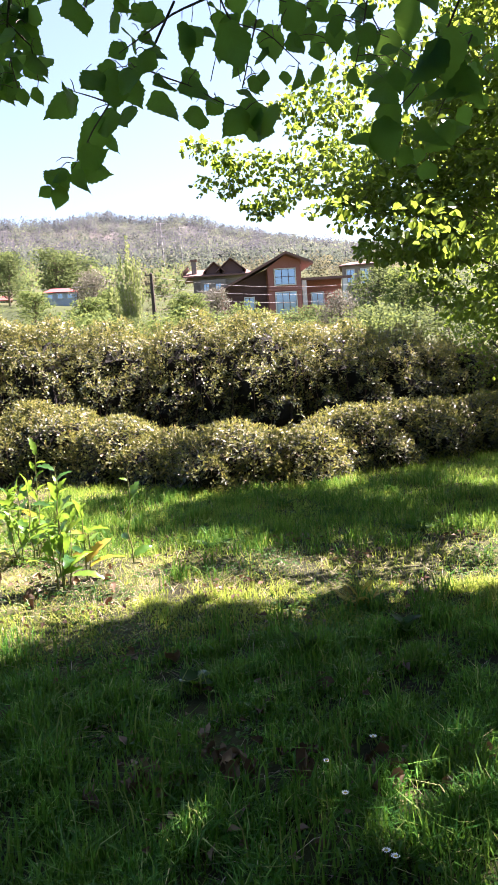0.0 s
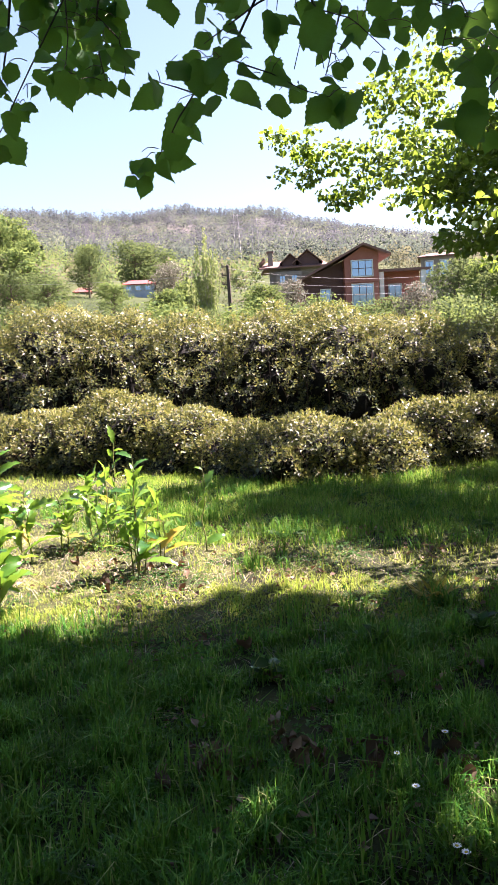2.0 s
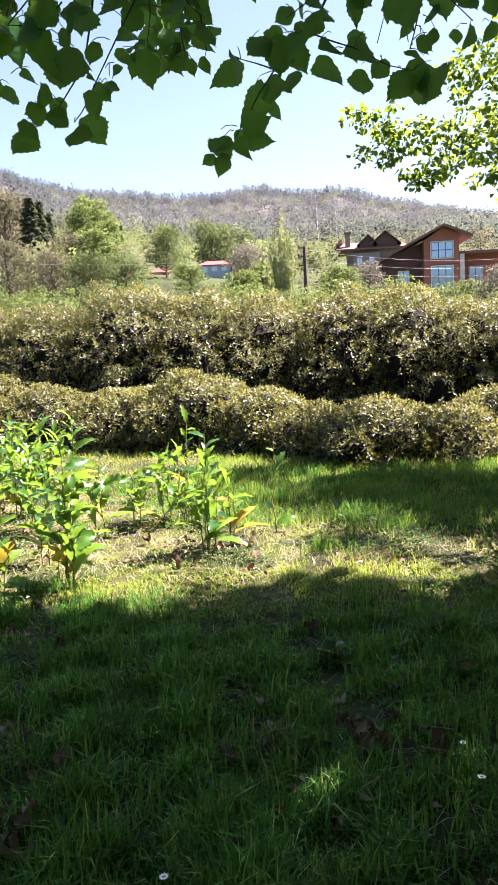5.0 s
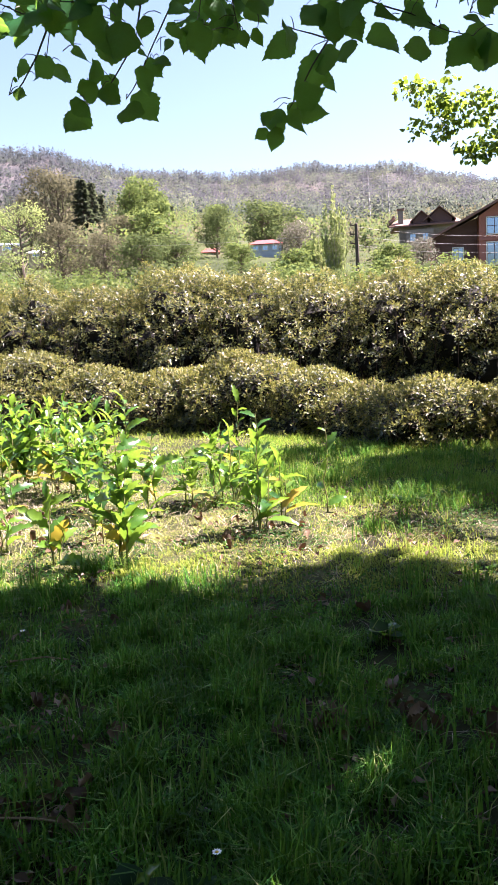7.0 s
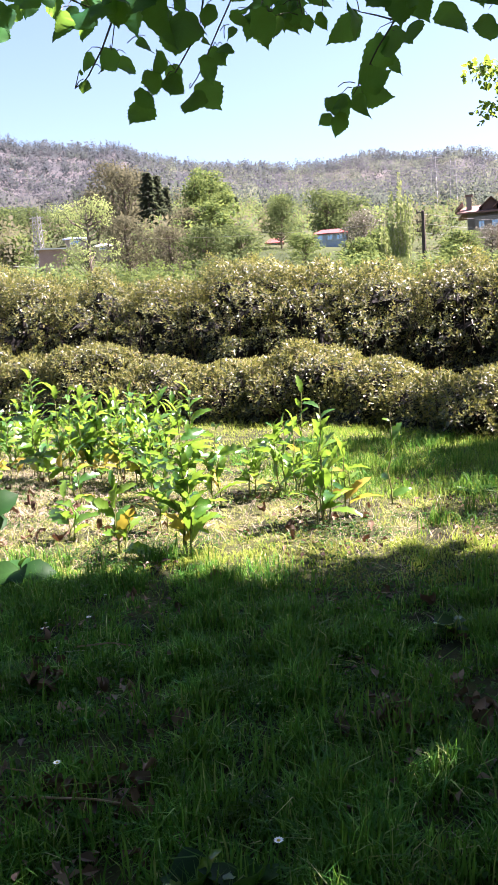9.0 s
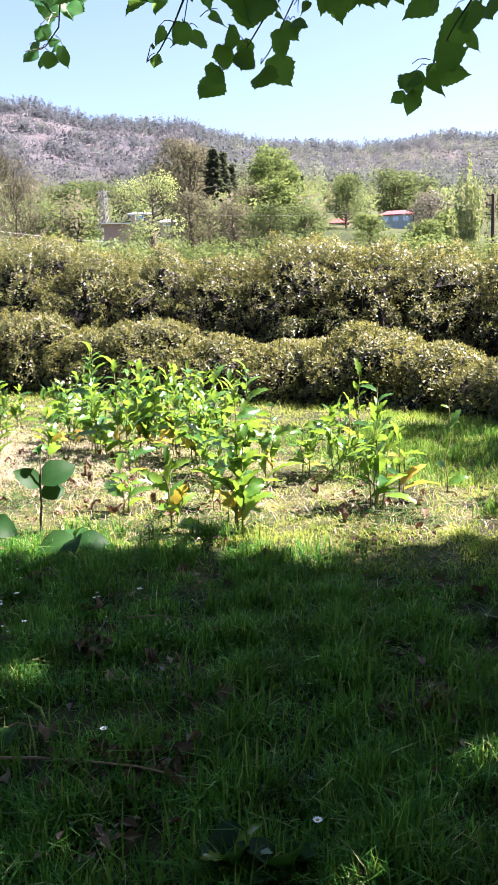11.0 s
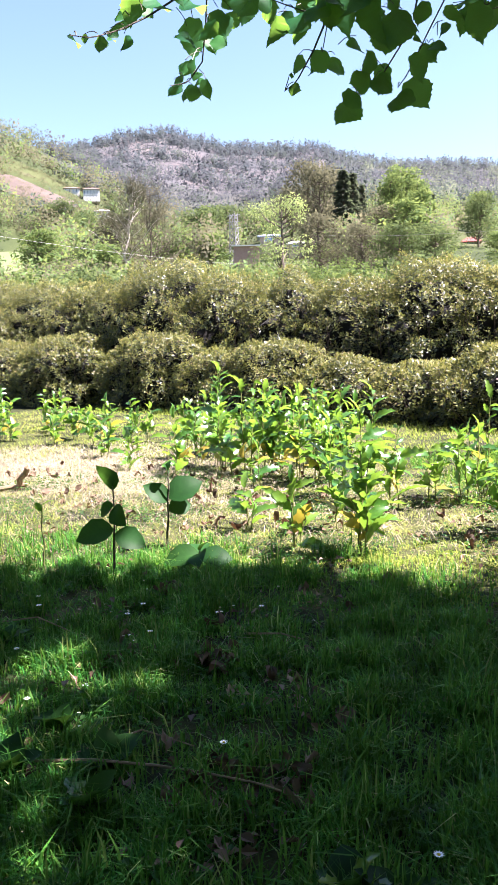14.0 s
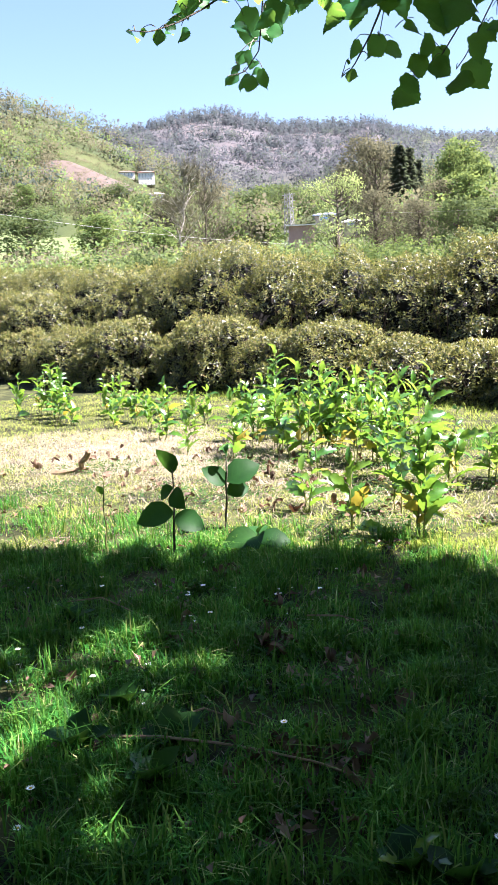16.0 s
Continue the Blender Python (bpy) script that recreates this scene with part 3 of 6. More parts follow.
def bare_tree(name, label, height, spread, bark):
    """A tree still without leaves: trunk, limbs, twigs."""
    ob = thing(name, label=label, category="tree")
    stem = bent((0, 0, -0.2), (0.02 * height, 0, height), 0, 0.015 * height, 8)
    V, F = tube(stem, [0.010 * height, 0.003 * height], 6)
    fast("trunk", V, F, bark, ob)
    limbs, twigs = [], []
    for k in range(40):
        s = rng.uniform(0.25, 0.97)
        z = s * height
        k0 = np.array([np.interp(z, stem[:, 2], stem[:, 0]), np.interp(z, stem[:, 2], stem[:, 1]), z])
        a, l = rng.random() * 6.28, spread * 0.5 * (1.15 - s) * rng.uniform(0.6, 1.2)
        e = k0 + np.array([math.cos(a) * l, math.sin(a) * l, l * rng.uniform(0.5, 1.1)])
        p = bent(k0, e, -0.04 * height * (1 - s), 0.012 * height, 5)
        limbs.append(tube(p, [0.0035 * height, 0.001 * height], 4))
        for j in range(16):
            b = p[rng.integers(1, 5)]
            twigs.append(tube(bent(b, b + (random_dirs(1)[0] + [0, 0, 0.5]) * spread * 0.13, 0, 0.008 * height, 3), [0.0018 * height, 0.0007 * height], 3))
    V, F = joined(limbs)
    fast("branchwork", V, F, bark, ob)["kind"] = "stuff"
    V, F = joined(twigs)
    fast("twig_work", V, F, M_T_GREY, ob)["kind"] = "stuff"
    return ob


def spire_tree(height, spread):
    """A narrow evergreen: straight trunk, drooping boughs in ragged tiers, needle sprays along them."""
    ob = thing("conifer", label="dark narrow evergreen tree", category="tree", group="evergreens")
    V, F = tube(np.array([(0, 0, -0.2), (0, 0, height * 0.5), (0.05, 0, height * 0.98)]), [0.16, 0.1, 0.02], 7)
    fast("trunk", V, F, M_BARK, ob)
    limbs, P, A = [], [], []
    for k in range(130):
        f = (k + rng.random()) / 130
        a, r = k * 2.4 + rng.normal() * 0.3, spread * 0.5 * (1.03 - f) ** 0.95 * rng.uniform(0.55, 1.1)
        tip = np.array([math.cos(a) * r, math.sin(a) * r, height * (0.05 + 0.93 * f) - 0.3 * r])
        p = bent((0, 0, height * (0.06 + 0.92 * f)), tip, 0.08, 0.02, 4)
        limbs.append(tube(p, [0.03, 0.008], 4))
        q = rng.random(30) ** 0.7
        P.append(np.stack([np.interp(q * 3, np.arange(4), p[:, c]) for c in range(3)], -1))
        A.append(unit((tip - p[0]) / max(r, 0.1) * 0.8 + random_dirs(30) * 0.7 - [0, 0, 0.5]))
    V, F = joined(limbs)
    fast("branchwork", V, F, M_BARK, ob)["kind"] = "stuff"
    P, A = np.vstack(P), np.vstack(A)
    L = rng.uniform(0.22, 0.5, len(P))
    V, F = leaf_cards(P, A, unit(random_dirs(len(P)) + [0, 0, 0.6]), L, L * 0.45)
    fast("crown", V, F, M_T_DARK, ob)
    return ob


def plant(proto, az, dist, el_top, label="", turn=0.0, wide=1.0):
    """Stands a copy of a tree on the land so that its top reaches the given height angle."""
    x, y, z = at(az, dist)
    s = (high(el_top, dist) - z) / proto["tall"]
    ob = copy_thing(proto, pose(x, y, z - 0.1, 0, 0, turn))
    ob.scale = (s * wide, s * wide, s)
    if label:
        tagged(ob, label)
    return ob


def proto(ob, tall):
    ob["tall"] = tall
    return ob


P_ROUND = proto(grown_tree("broadleaf_tree", "round green broadleaf tree on the slope", "tree", 10, 9, 2900, 0.41, M_T_GREEN, group="trees on the slope"), 10)
P_LIGHT = proto(grown_tree("broadleaf_tree", "spring-green broadleaf tree on the slope", "tree", 10, 7, 2900, 0.38, M_T_LIGHT, group="trees on the slope", clumps=64), 10)
P_GREY = proto(grown_tree("budding_tree", "grey-brown tree with buds just opening", "tree", 10, 8, 2600, 0.32, M_T_GREY, group="trees on the slope", clumps=64), 10)
P_CONE = proto(spire_tree(10, 3.2), 10)
P_BLOSSOM = proto(grown_tree("blossom_tree", "small fruit tree in pale blossom", "tree", 10, 9, 3000, 0.34, M_T_BLOSSOM, group="fruit trees"), 10)
P_SHRUB = proto(grown_tree("shrub", "bright green leafy shrub behind the tea", "shrub", 4, 5, 2600, 0.18, M_T_LIGHT, clear=0.02, trunk=0.05, clumps=34, group="shrubs behind the tea"), 4)
P_SHRUB2 = proto(grown_tree("shrub", "green leafy shrub behind the tea", "shrub", 4, 5, 2600, 0.18, M_T_GREEN, clear=0.02, trunk=0.05, clumps=34, group="shrubs behind the tea"), 4)
PROTOS = [P_ROUND, P_LIGHT, P_GREY, P_CONE, P_BLOSSOM, P_SHRUB, P_SHRUB2]

plant(P_GREY, -25.2, 190, 11.2, "", 10, 1.0)
plant(P_GREY, -23.8, 200, 10.6, "", 70, 0.8)
plant(P_CONE, -22.95, 172, 10.75, "", 0, 1.6)
plant(P_CONE, -22.3, 174, 10.5, "", 50, 1.5)
plant(P_CONE, -21.7, 178, 9.7, "", 90, 1.3)
plant(P_LIGHT, -18.9, 190, 10.6, "", 20, 1.0)
plant(P_LIGHT, -17.6, 170, 9.0, "", 120, 1.0)
plant(P_CONE, -16.9, 210, 8.8, "", 20, 1.1)
plant(P_ROUND, -13.9, 190, 8.6, "", 40, 0.9)
plant(P_ROUND, -10.5, 230, 8.8, "broad round green tree behind a small house", 200, 1.3)
plant(P_BLOSSOM, -8.3, 120, 7.25, "small pale tree in faded blossom beside a house", 90, 1.0)
plant(P_LIGHT, -7.0, 90, 5.9, "", 150, 1.2)
plant(P_ROUND, -12.9, 215, 6.9, "", 15, 1.1)
plant(P_LIGHT, -15.2, 240, 7.4, "", 215, 1.1)
plant(P_GREY, -20.4, 150, 8.2, "", 230, 1.2)
plant(P_GREY, -21.6, 120, 7.0, "", 10, 1.3)
plant(P_ROUND, -19.2, 110, 7.0, "", 300, 1.0)
plant(P_GREY, -24.6, 130, 7.8, "", 30, 1.2)
plant(P_ROUND, -33.0, 230, 8.6, "", 60, 1.4)
plant(P_ROUND, -30.9, 240, 8.7, "", 160, 1.3)
plant(P_LIGHT, -34.3, 180, 7.2, "", 10, 1.2)
plant(P_GREY, -36.6, 200, 8.3, "", 100, 1.0)
plant(P_GREY, -38.6, 150, 8.2, "", 10, 1.3)
plant(P_ROUND, -42.4, 300, 9.1, "", 10, 1.2)
plant(P_ROUND, -41.2, 250, 8.4, "", 90, 1.3)
plant(P_LIGHT, -48.5, 295, 9.2, "", 45, 1.3)
plant(P_CONE, -41.2, 70, 4.9, "", 0, 1.2)
plant(P_BLOSSOM, 0.2, 85, 5.6, "small dark tree dotted with white blossom", 0, 0.9)
plant(P_LIGHT, -1.6, 70, 5.4, "", 20, 1.3)
plant(P_ROUND, 3.4, 150, 6.5, "", 60, 0.8)
plant(P_ROUND, 11.5, 70, 6.3, "", 60, 1.1)
plant(P_LIGHT, 13.5, 60, 6.0, "", 160, 1.2)
plant(P_ROUND, 15.5, 55, 6.0, "", 260, 1.2)
plant(P_SHRUB2, 10.5, 22, 3.6, "", 30, 1.2)
plant(P_SHRUB, 13.0, 20, 3.2, "", 90, 1.2)
plant(P_SHRUB2, 16.5, 20, 3.0, "", 200, 1.2)
plant(P_BLOSSOM, 8.8, 24, 4.9, "grey-leaved shrub tree at the hedge in front of the house", 40, 0.7)
for k in range(30):
    a = -49 + k * 2.05 + rng.normal() * 0.5
    plant(P_SHRUB if k % 3 else P_SHRUB2, a, rng.uniform(26, 60), rng.uniform(3.7, 4.9) + (0.3 if -30 < a < -17 else 0) - (0.7 if a > 2 else 0), "", rng.uniform(0, 360), rng.uniform(0.9, 1.4))



def poplar(az, dist, el, shoots, label):
    """Many upright whips from one foot, each set with small pale leaves."""
    x, y, z = at(az, dist)
    tall = high(el, dist) - z
    ob = thing("poplar", x, y, z - 0.1, label, "tree", "trees on the slope")
    V, F = tube(bent((0, 0, 0), (0, 0, tall * 0.4), 0, 0.03, 5), [0.12, 0.07], 6)
    fast("trunk", V, F, M_PALEBARK, ob)
    whips, P = [], []
    for k in range(shoots):
        a, reach, h = rng.random() * 6.28, tall * 0.13 * rng.random() ** 0.6, tall * rng.uniform(0.66, 1.05)
        h *= 1 - 0.3 * reach / (tall * 0.13)
        p = bent((0, 0, tall * 0.05), (math.cos(a) * reach, math.sin(a) * reach, h), 0, 0.05, 6)
        p[1:-1, :2] += np.array([math.cos(a), math.sin(a)]) * reach * 0.25
        whips.append(tube(p, [0.03, 0.008], 4))
        s = rng.uniform(0.12, 1.02, 110)
        P.append(np.stack([np.interp(s * 5, np.arange(6), p[:, c]) for c in range(3)], -1) + random_dirs(110) * [0.13, 0.13, 0.1])
    V, F = joined(whips)
    fast("shoot_growth", V, F, M_PALEBARK, ob)["kind"] = "stuff"
    P = np.vstack(P)
    n = len(P)
    L = rng.uniform(0.16, 0.34, n)
    V, F = leaf_cards(P, unit(random_dirs(n) * 0.6 + [0, 0, 1]), unit(random_dirs(n) * 0.7 + [0.6, -0.3, 0.6]), L, L * 0.55)
    fast("crown", V, F, M_T_PALE, ob, "pale green new leaves")


poplar(-5.6, 78, 9.5, 40, "young poplar with upright pale green shoots")
poplar(-6.6, 80, 7.2, 18, "smaller poplar with upright pale green shoots")
for az, dist, el, kind, wide in ((-26.6, 215, 9.6, P_GREY, 1.0), (-24.4, 178, 10.9, P_GREY, 1.0), (-20.8, 160, 7.4, P_LIGHT, 1.4), (-18.4, 150, 8.4, P_LIGHT, 1.5), (-16.6, 140, 6.8, P_ROUND, 1.5), (-14.0, 245, 8.6, P_LIGHT, 1.1),
                                 (-12.4, 130, 6.0, P_LIGHT, 1.6), (-9.4, 240, 8.4, P_ROUND, 1.5), (-23.4, 140, 6.8, P_GREY, 1.4), (-28.5, 230, 8.3, P_ROUND, 1.2), (-18.0, 180, 9.7, P_LIGHT, 0.8), (-19.7, 185, 10.2, P_LIGHT, 0.75), (-32.2, 150, 6.7, P_LIGHT, 1.5), (-35.5, 160, 7.0, P_ROUND, 1.5),
                                 (-39.5, 130, 6.2, P_LIGHT, 1.6), (-44.0, 140, 7.2, P_LIGHT, 1.6), (-48.6, 130, 7.6, P_ROUND, 1.5), (-2.3, 76, 5.0, P_LIGHT, 1.3), (-8.6, 70, 5.4, P_LIGHT, 1.4)):
    plant(kind, az, dist, el, "", rng.uniform(0, 360), wide)
x, y, z = at(-27.4, 55)
fruit = grown_tree("fruit_tree", "young fruit tree with a dark forked trunk and pale new leaves", "tree", high(9.1, 55) - z, 5.4, 2300, 0.16, M_T_PALE, trunk=0.19, clear=0.34, clumps=34)
fruit.location = (x, y, z)
x, y, z = at(-38.0, 80)
bare = bare_tree("bare_tree", "tall thin bare tree with a pale trunk", high(10.0, 80) - z, 8, M_PALEBARK)
bare.location = (x, y, z)
x, y, z = at(-36.5, 84)
bare = bare_tree("bare_tree", "spreading bare tree with brown twigs", high(9.7, 84) - z, 11, M_BARK)
bare.location = (x, y, z)
for q in PROTOS:
    for o in (*q.children_recursive, q):
        bpy.data.objects.remove(o)


def scatter(count, az0, az1, d0, d1, windows=True):
    """Spots on the land, keeping the lines of sight to the houses open."""
    az = np.radians(rng.uniform(az0, az1, count))
    d = np.exp(rng.uniform(math.log(d0), math.log(d1), count))
    clear = np.zeros(count, bool)
    if windows:
        for a0, a1, dm in ((-3, 13, 185), (-12.5, -8.5, 225), (-16, -13, 225), (-32, -25, 195)):
            clear |= (az > radians(a0)) & (az < radians(a1)) & (d < dm)
        clear |= (az > radians(-46)) & (az < radians(-38.9)) & (d < 405) & (d > 312)
    clear |= (az < radians(-43.6)) & (d < 285) & (d > 105)
    az, d = az[~clear], d[~clear]
    return d * np.sin(az), d * np.cos(az)


def far_woods(name, label, count, material, az0, az1, d0, d1, tall, thin=1.0, cone=False, cards=26, fine=1.0, windows=True, open_rock=0.0):
    """Many far trees as one mass of small ragged cards. open_rock: how much of the western slope they leave bare; below zero they keep to its folds."""
    x, y = scatter(count, az0, az1, d0, d1, windows)
    if open_rock:
        fold = soft(x, y, 30, 7) + 0.6 * soft(x, y, 12, 4) + 0.25 * rng.normal(size=len(x))
        west = np.clip((-20 - np.degrees(np.arctan2(x, y))) / 8, 0, 1)
        k = fold < 0.9 - open_rock * west if open_rock > 0 else fold < open_rock + 0.3 * west
        x, y = x[k], y[k]
    count = len(x)
    h = tall * rng.uniform(0.6, 1.3, count)
    k = np.repeat(np.arange(count), cards)
    u = random_dirs(len(k)) * rng.random((len(k), 1)) ** 0.4
    wide = h[k] * 0.36 * thin
    if cone:
        up = rng.random(len(k))
        off = np.stack([u[:, 0] * wide * (1.05 - up), u[:, 1] * wide * (1.05 - up), h[k] * up], -1)
    else:
        off = np.stack([u[:, 0] * wide, u[:, 1] * wide, h[k] * (0.58 + 0.42 * u[:, 2])], -1)
    P = np.stack([x[k], y[k], ground_z(x, y)[k]], -1) + off
    L = h[k] * rng.uniform(0.12, 0.26, len(k)) * (26 / cards) ** 0.42 * fine
    V, F = leaf_cards(P, unit(random_dirs(len(k)) + [0, 0, 0.5]), unit(unit(off - [0, 0, 1] * h[k][:, None] * 0.45) + random_dirs(len(k)) * 0.25 + [0, 0, 1.0 if cards < 40 else 0.4]), L, L * 0.7)
    ob = fast(name, V, F, material, smooth=True)
    crown = unit(unit(off - [0, 0, 1] * h[k][:, None] * 0.45) * 1.1 + [0, 0, 0.7] + random_dirs(len(k)) * 0.15)
    ob.data.normals_split_custom_set_from_vertices(np.repeat(crown, 4, 0).tolist())
    tagged(ob, label, "woods", kind="stuff")


# the mountain trees carry haze in their colours
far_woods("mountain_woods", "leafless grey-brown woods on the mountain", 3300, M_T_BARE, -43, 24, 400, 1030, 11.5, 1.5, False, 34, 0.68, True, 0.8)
far_woods("mountain_greenery", "scattered green trees on the mountain side", 2300, M_T_HAZEBLUE, -56, 24, 300, 960, 11, 1.4, False, 40, 0.66, True, 0.7)
far_woods("mountain_spring_trees", "rounded green trees scattered over the mountain, hazed pale in colour", 1300, M_T_HAZY, -24, 24, 380, 930, 12, 1.4, False, 60, 0.55)
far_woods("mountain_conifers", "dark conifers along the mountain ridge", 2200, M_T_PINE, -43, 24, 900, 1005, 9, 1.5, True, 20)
far_woods("mountain_pines", "pines in the folds of the mountain, colour shifted blue for haze", 1400, M_T_PINE, -43, -14, 600, 1000, 9, 1.5, True, 18, 1.0, True, -0.1)
far_woods("spur_woods", "brown-green budding woods on the near spur", 1050, M_T_GREY, -60, -34, 230, 470, 9, 1.4, False, 60, 0.75)
far_woods("spur_green_woods", "green trees on the near spur", 230, M_T_GREEN, -60, -34, 200, 470, 10, 1.4, False, 70, 0.75)
far_woods("spur_spring_woods", "spring-green trees on the near spur", 170, M_T_LIGHT, -60, -36, 180, 450, 10, 1.4, False, 70, 0.75)
far_woods("hillside_woods", "mixed green trees on the hillside", 500, M_T_GREEN, -54, -2, 150, 400, 8, 1.2, False, 130, 0.7)
far_woods("hillside_spring_trees", "pale green trees on the hillside", 330, M_T_LIGHT, -54, -6, 130, 420, 7, 1.2, False, 130, 0.7)
far_woods("hillside_bare_trees", "budding grey-brown trees on the hillside", 520, M_T_GREY, -54, 16, 140, 450, 8, 1.1, False, 120, 0.72)
far_woods("low_scrub", "low green scrub on the slope below the houses", 600, M_T_LIGHT, -54, 22, 50, 190, 1.9, 2.4, False, 60, 0.75, False)
far_woods("low_scrub", "low dull green scrub on the slope below the houses", 500, M_T_GREEN, -54, 22, 60, 230, 2.0, 2.4, False, 60, 0.75, False)
far_woods("low_scrub", "dense green scrub behind the tea bushes", 190, M_T_LIGHT, -54, -29, 38, 130, 2.8, 2.0, False, 130, 0.62, False)
far_woods("low_scrub", "grey-brown budding scrub behind the tea bushes", 380, M_T_GREY, -54, -33, 60, 150, 3.4, 1.6, False, 110, 0.7, False)
far_woods("low_scrub", "short dry growth round hillside houses", 620, M_T_GREY, -48, -38.8, 340, 410, 1.7, 2.4, False, 24, 1.0, False)
far_woods("low_scrub", "low grey-brown scrub on the bank below hillside houses", 420, M_T_GREY, -46, -37, 280, 345, 2.6, 2.2, False, 40, 0.9, False)

# ---- the tree on the meadow's edge ----


def meadow_tree():
    ob = thing("leafy_tree", 4.6, 8.3, 0, "leafy tree with bright sunlit young leaves by the hedge", "tree")
    base = np.array([4.6, 8.3, 0.0])
    C, R = [], []
    for k in range(2200):
        az, el = rng.uniform(0.5, 25), rng.uniform(0.5, 27)
        edge = np.interp(el, [0, 3, 6, 9.5, 13, 16, 20, 34], [18, 15.5, 11, 5.6, 0.6, 4.0, 8, 8]) + 1.0
        if az < edge or rng.random() > np.clip((az - edge) / 6, 0.5 if el < 10 else 0.2, 0.9):
            continue
        for tries in range(6):
            d = rng.uniform(6.2, 12.5)
            p = np.array([d * math.sin(radians(az)), d * math.cos(radians(az)), high(el, d)])
            gx, gy = p[0] - SX * p[2], p[1] - SY * p[2]
            if not (-2 < gx < rng.uniform(0.2, 1.8) and 4.5 < gy < 6.9 or -0.7 < gx < 1.7 and 8.8 < gy < 11.2) or rng.random() < 0.05:
                break
        else:
            if rng.random() < 0.7:
                continue
        if p[2] < 0.5 or (p[0] - SX * p[2] < -0.35 and p[1] - SY * p[2] > 4.6 and rng.random() < 0.65):
            continue
        C.append(p)
        R.append(rng.uniform(0.14, 0.34))
        if len(C) >= 400:
            break
    for k in range(80):
        az, el, d = rng.uniform(11, 24), rng.uniform(5, 15), rng.uniform(9.5, 13)
        p = np.array([d * math.sin(radians(az)), d * math.cos(radians(az)), high(el, d)])
        if p[0] - SX * p[2] < 1.7:
            continue
        C.append(p)
        R.append(rng.uniform(0.2, 0.4))
    # the spray that reaches out to the left, and a few high shoots
    for a0, e0, a1, e1, many in ((9, 12.6, -0.6, 15.0, 34), (7, 12.4, -0.5, 12.3, 20), (8, 11.5, 2.7, 10.6, 16), (11, 13.5, 5.5, 17.6, 16), (12, 14, 7.4, 18.6, 18)):
        for k in range(many):
            s = (k + rng.random()) / many
            d = 11.0 - 0.8 * s
            az, el = a0 + (a1 - a0) * s + rng.normal() * 0.35, e0 + (e1 - e0) * s + rng.normal() * 0.45
            C.append(np.array([d * math.sin(radians(az)), d * math.cos(radians(az)), high(el, d)]))
            R.append(rng.uniform(0.08, 0.2))
    # further clumps added to cast shade on the hedge and the grass
    for k in range(90):
        C.append(np.array([rng.uniform(4.6, 9), rng.uniform(13.5, 17.5), rng.uniform(3.4, 6.5)]))
        R.append(rng.uniform(0.4, 0.6))
    for k in range(260):
        z = rng.uniform(3.6, 6.4)
        gx, gy = rng.uniform(-0.3, 3.4), rng.uniform(5.9, 9.0)
        x, y = gx + SX * z, gy + SY * z
        if math.degrees(math.atan2(x, y)) > 12.5 and math.sin(3.1 * gx + 1.2 * gy) + math.sin(2.7 * gy - 1.1 * gx) < 0.15:
            C.append(np.array([x, y, z]))
            R.append(rng.uniform(0.2, 0.36))
    for k in range(75):
        C.append(np.array([rng.uniform(4.9, 7.6), rng.uniform(9.6, 12.8), rng.uniform(2.2, 4.8)]))
        R.append(rng.uniform(0.3, 0.5))
    C, R = np.array(C), np.array(R)
    stem = bent((0, 0, -0.1), (0.3, 0.2, 4.8), 0, 0.06, 8)
    V, F = tube(stem, [0.16, 0.12, 0.05], 8)
    fast("trunk", V, F, M_BARK, ob)
    limbs = []
    for c in C:
        q = c - base
        s = stem[min(7, max(1, int((q[2] - np.hypot(q[0], q[1]) * 0.5) / 0.65)))]
        if len(limbs) < 70:
            limbs.append(tube(bent(s, q, -0.35, 0.10, 7), [0.016, 0.0025], 5))
    V, F = joined(limbs)
    fast("branchwork", V, F, M_BARK, ob)["kind"] = "stuff"
    V, F = clump_leaves(C - base, R, 66000, 0.074, 0.5, 0.15, True)
    fast("crown", V, F, M_BRIGHT, ob, "bright green translucent leaves")


rng = np.random.default_rng(31)
meadow_tree()
side = grown_tree("leafy_tree", "dense young tree with small bright leaves behind the hedge end", "tree", 4.4, 4.6, 11000, 0.075, M_BRIGHT, trunk=0.09, clear=0.05, clumps=60)
side.location = (6.0, 13.0, float(ground_z(6.0, 13.0)))

# ---- the hazel overhead ----


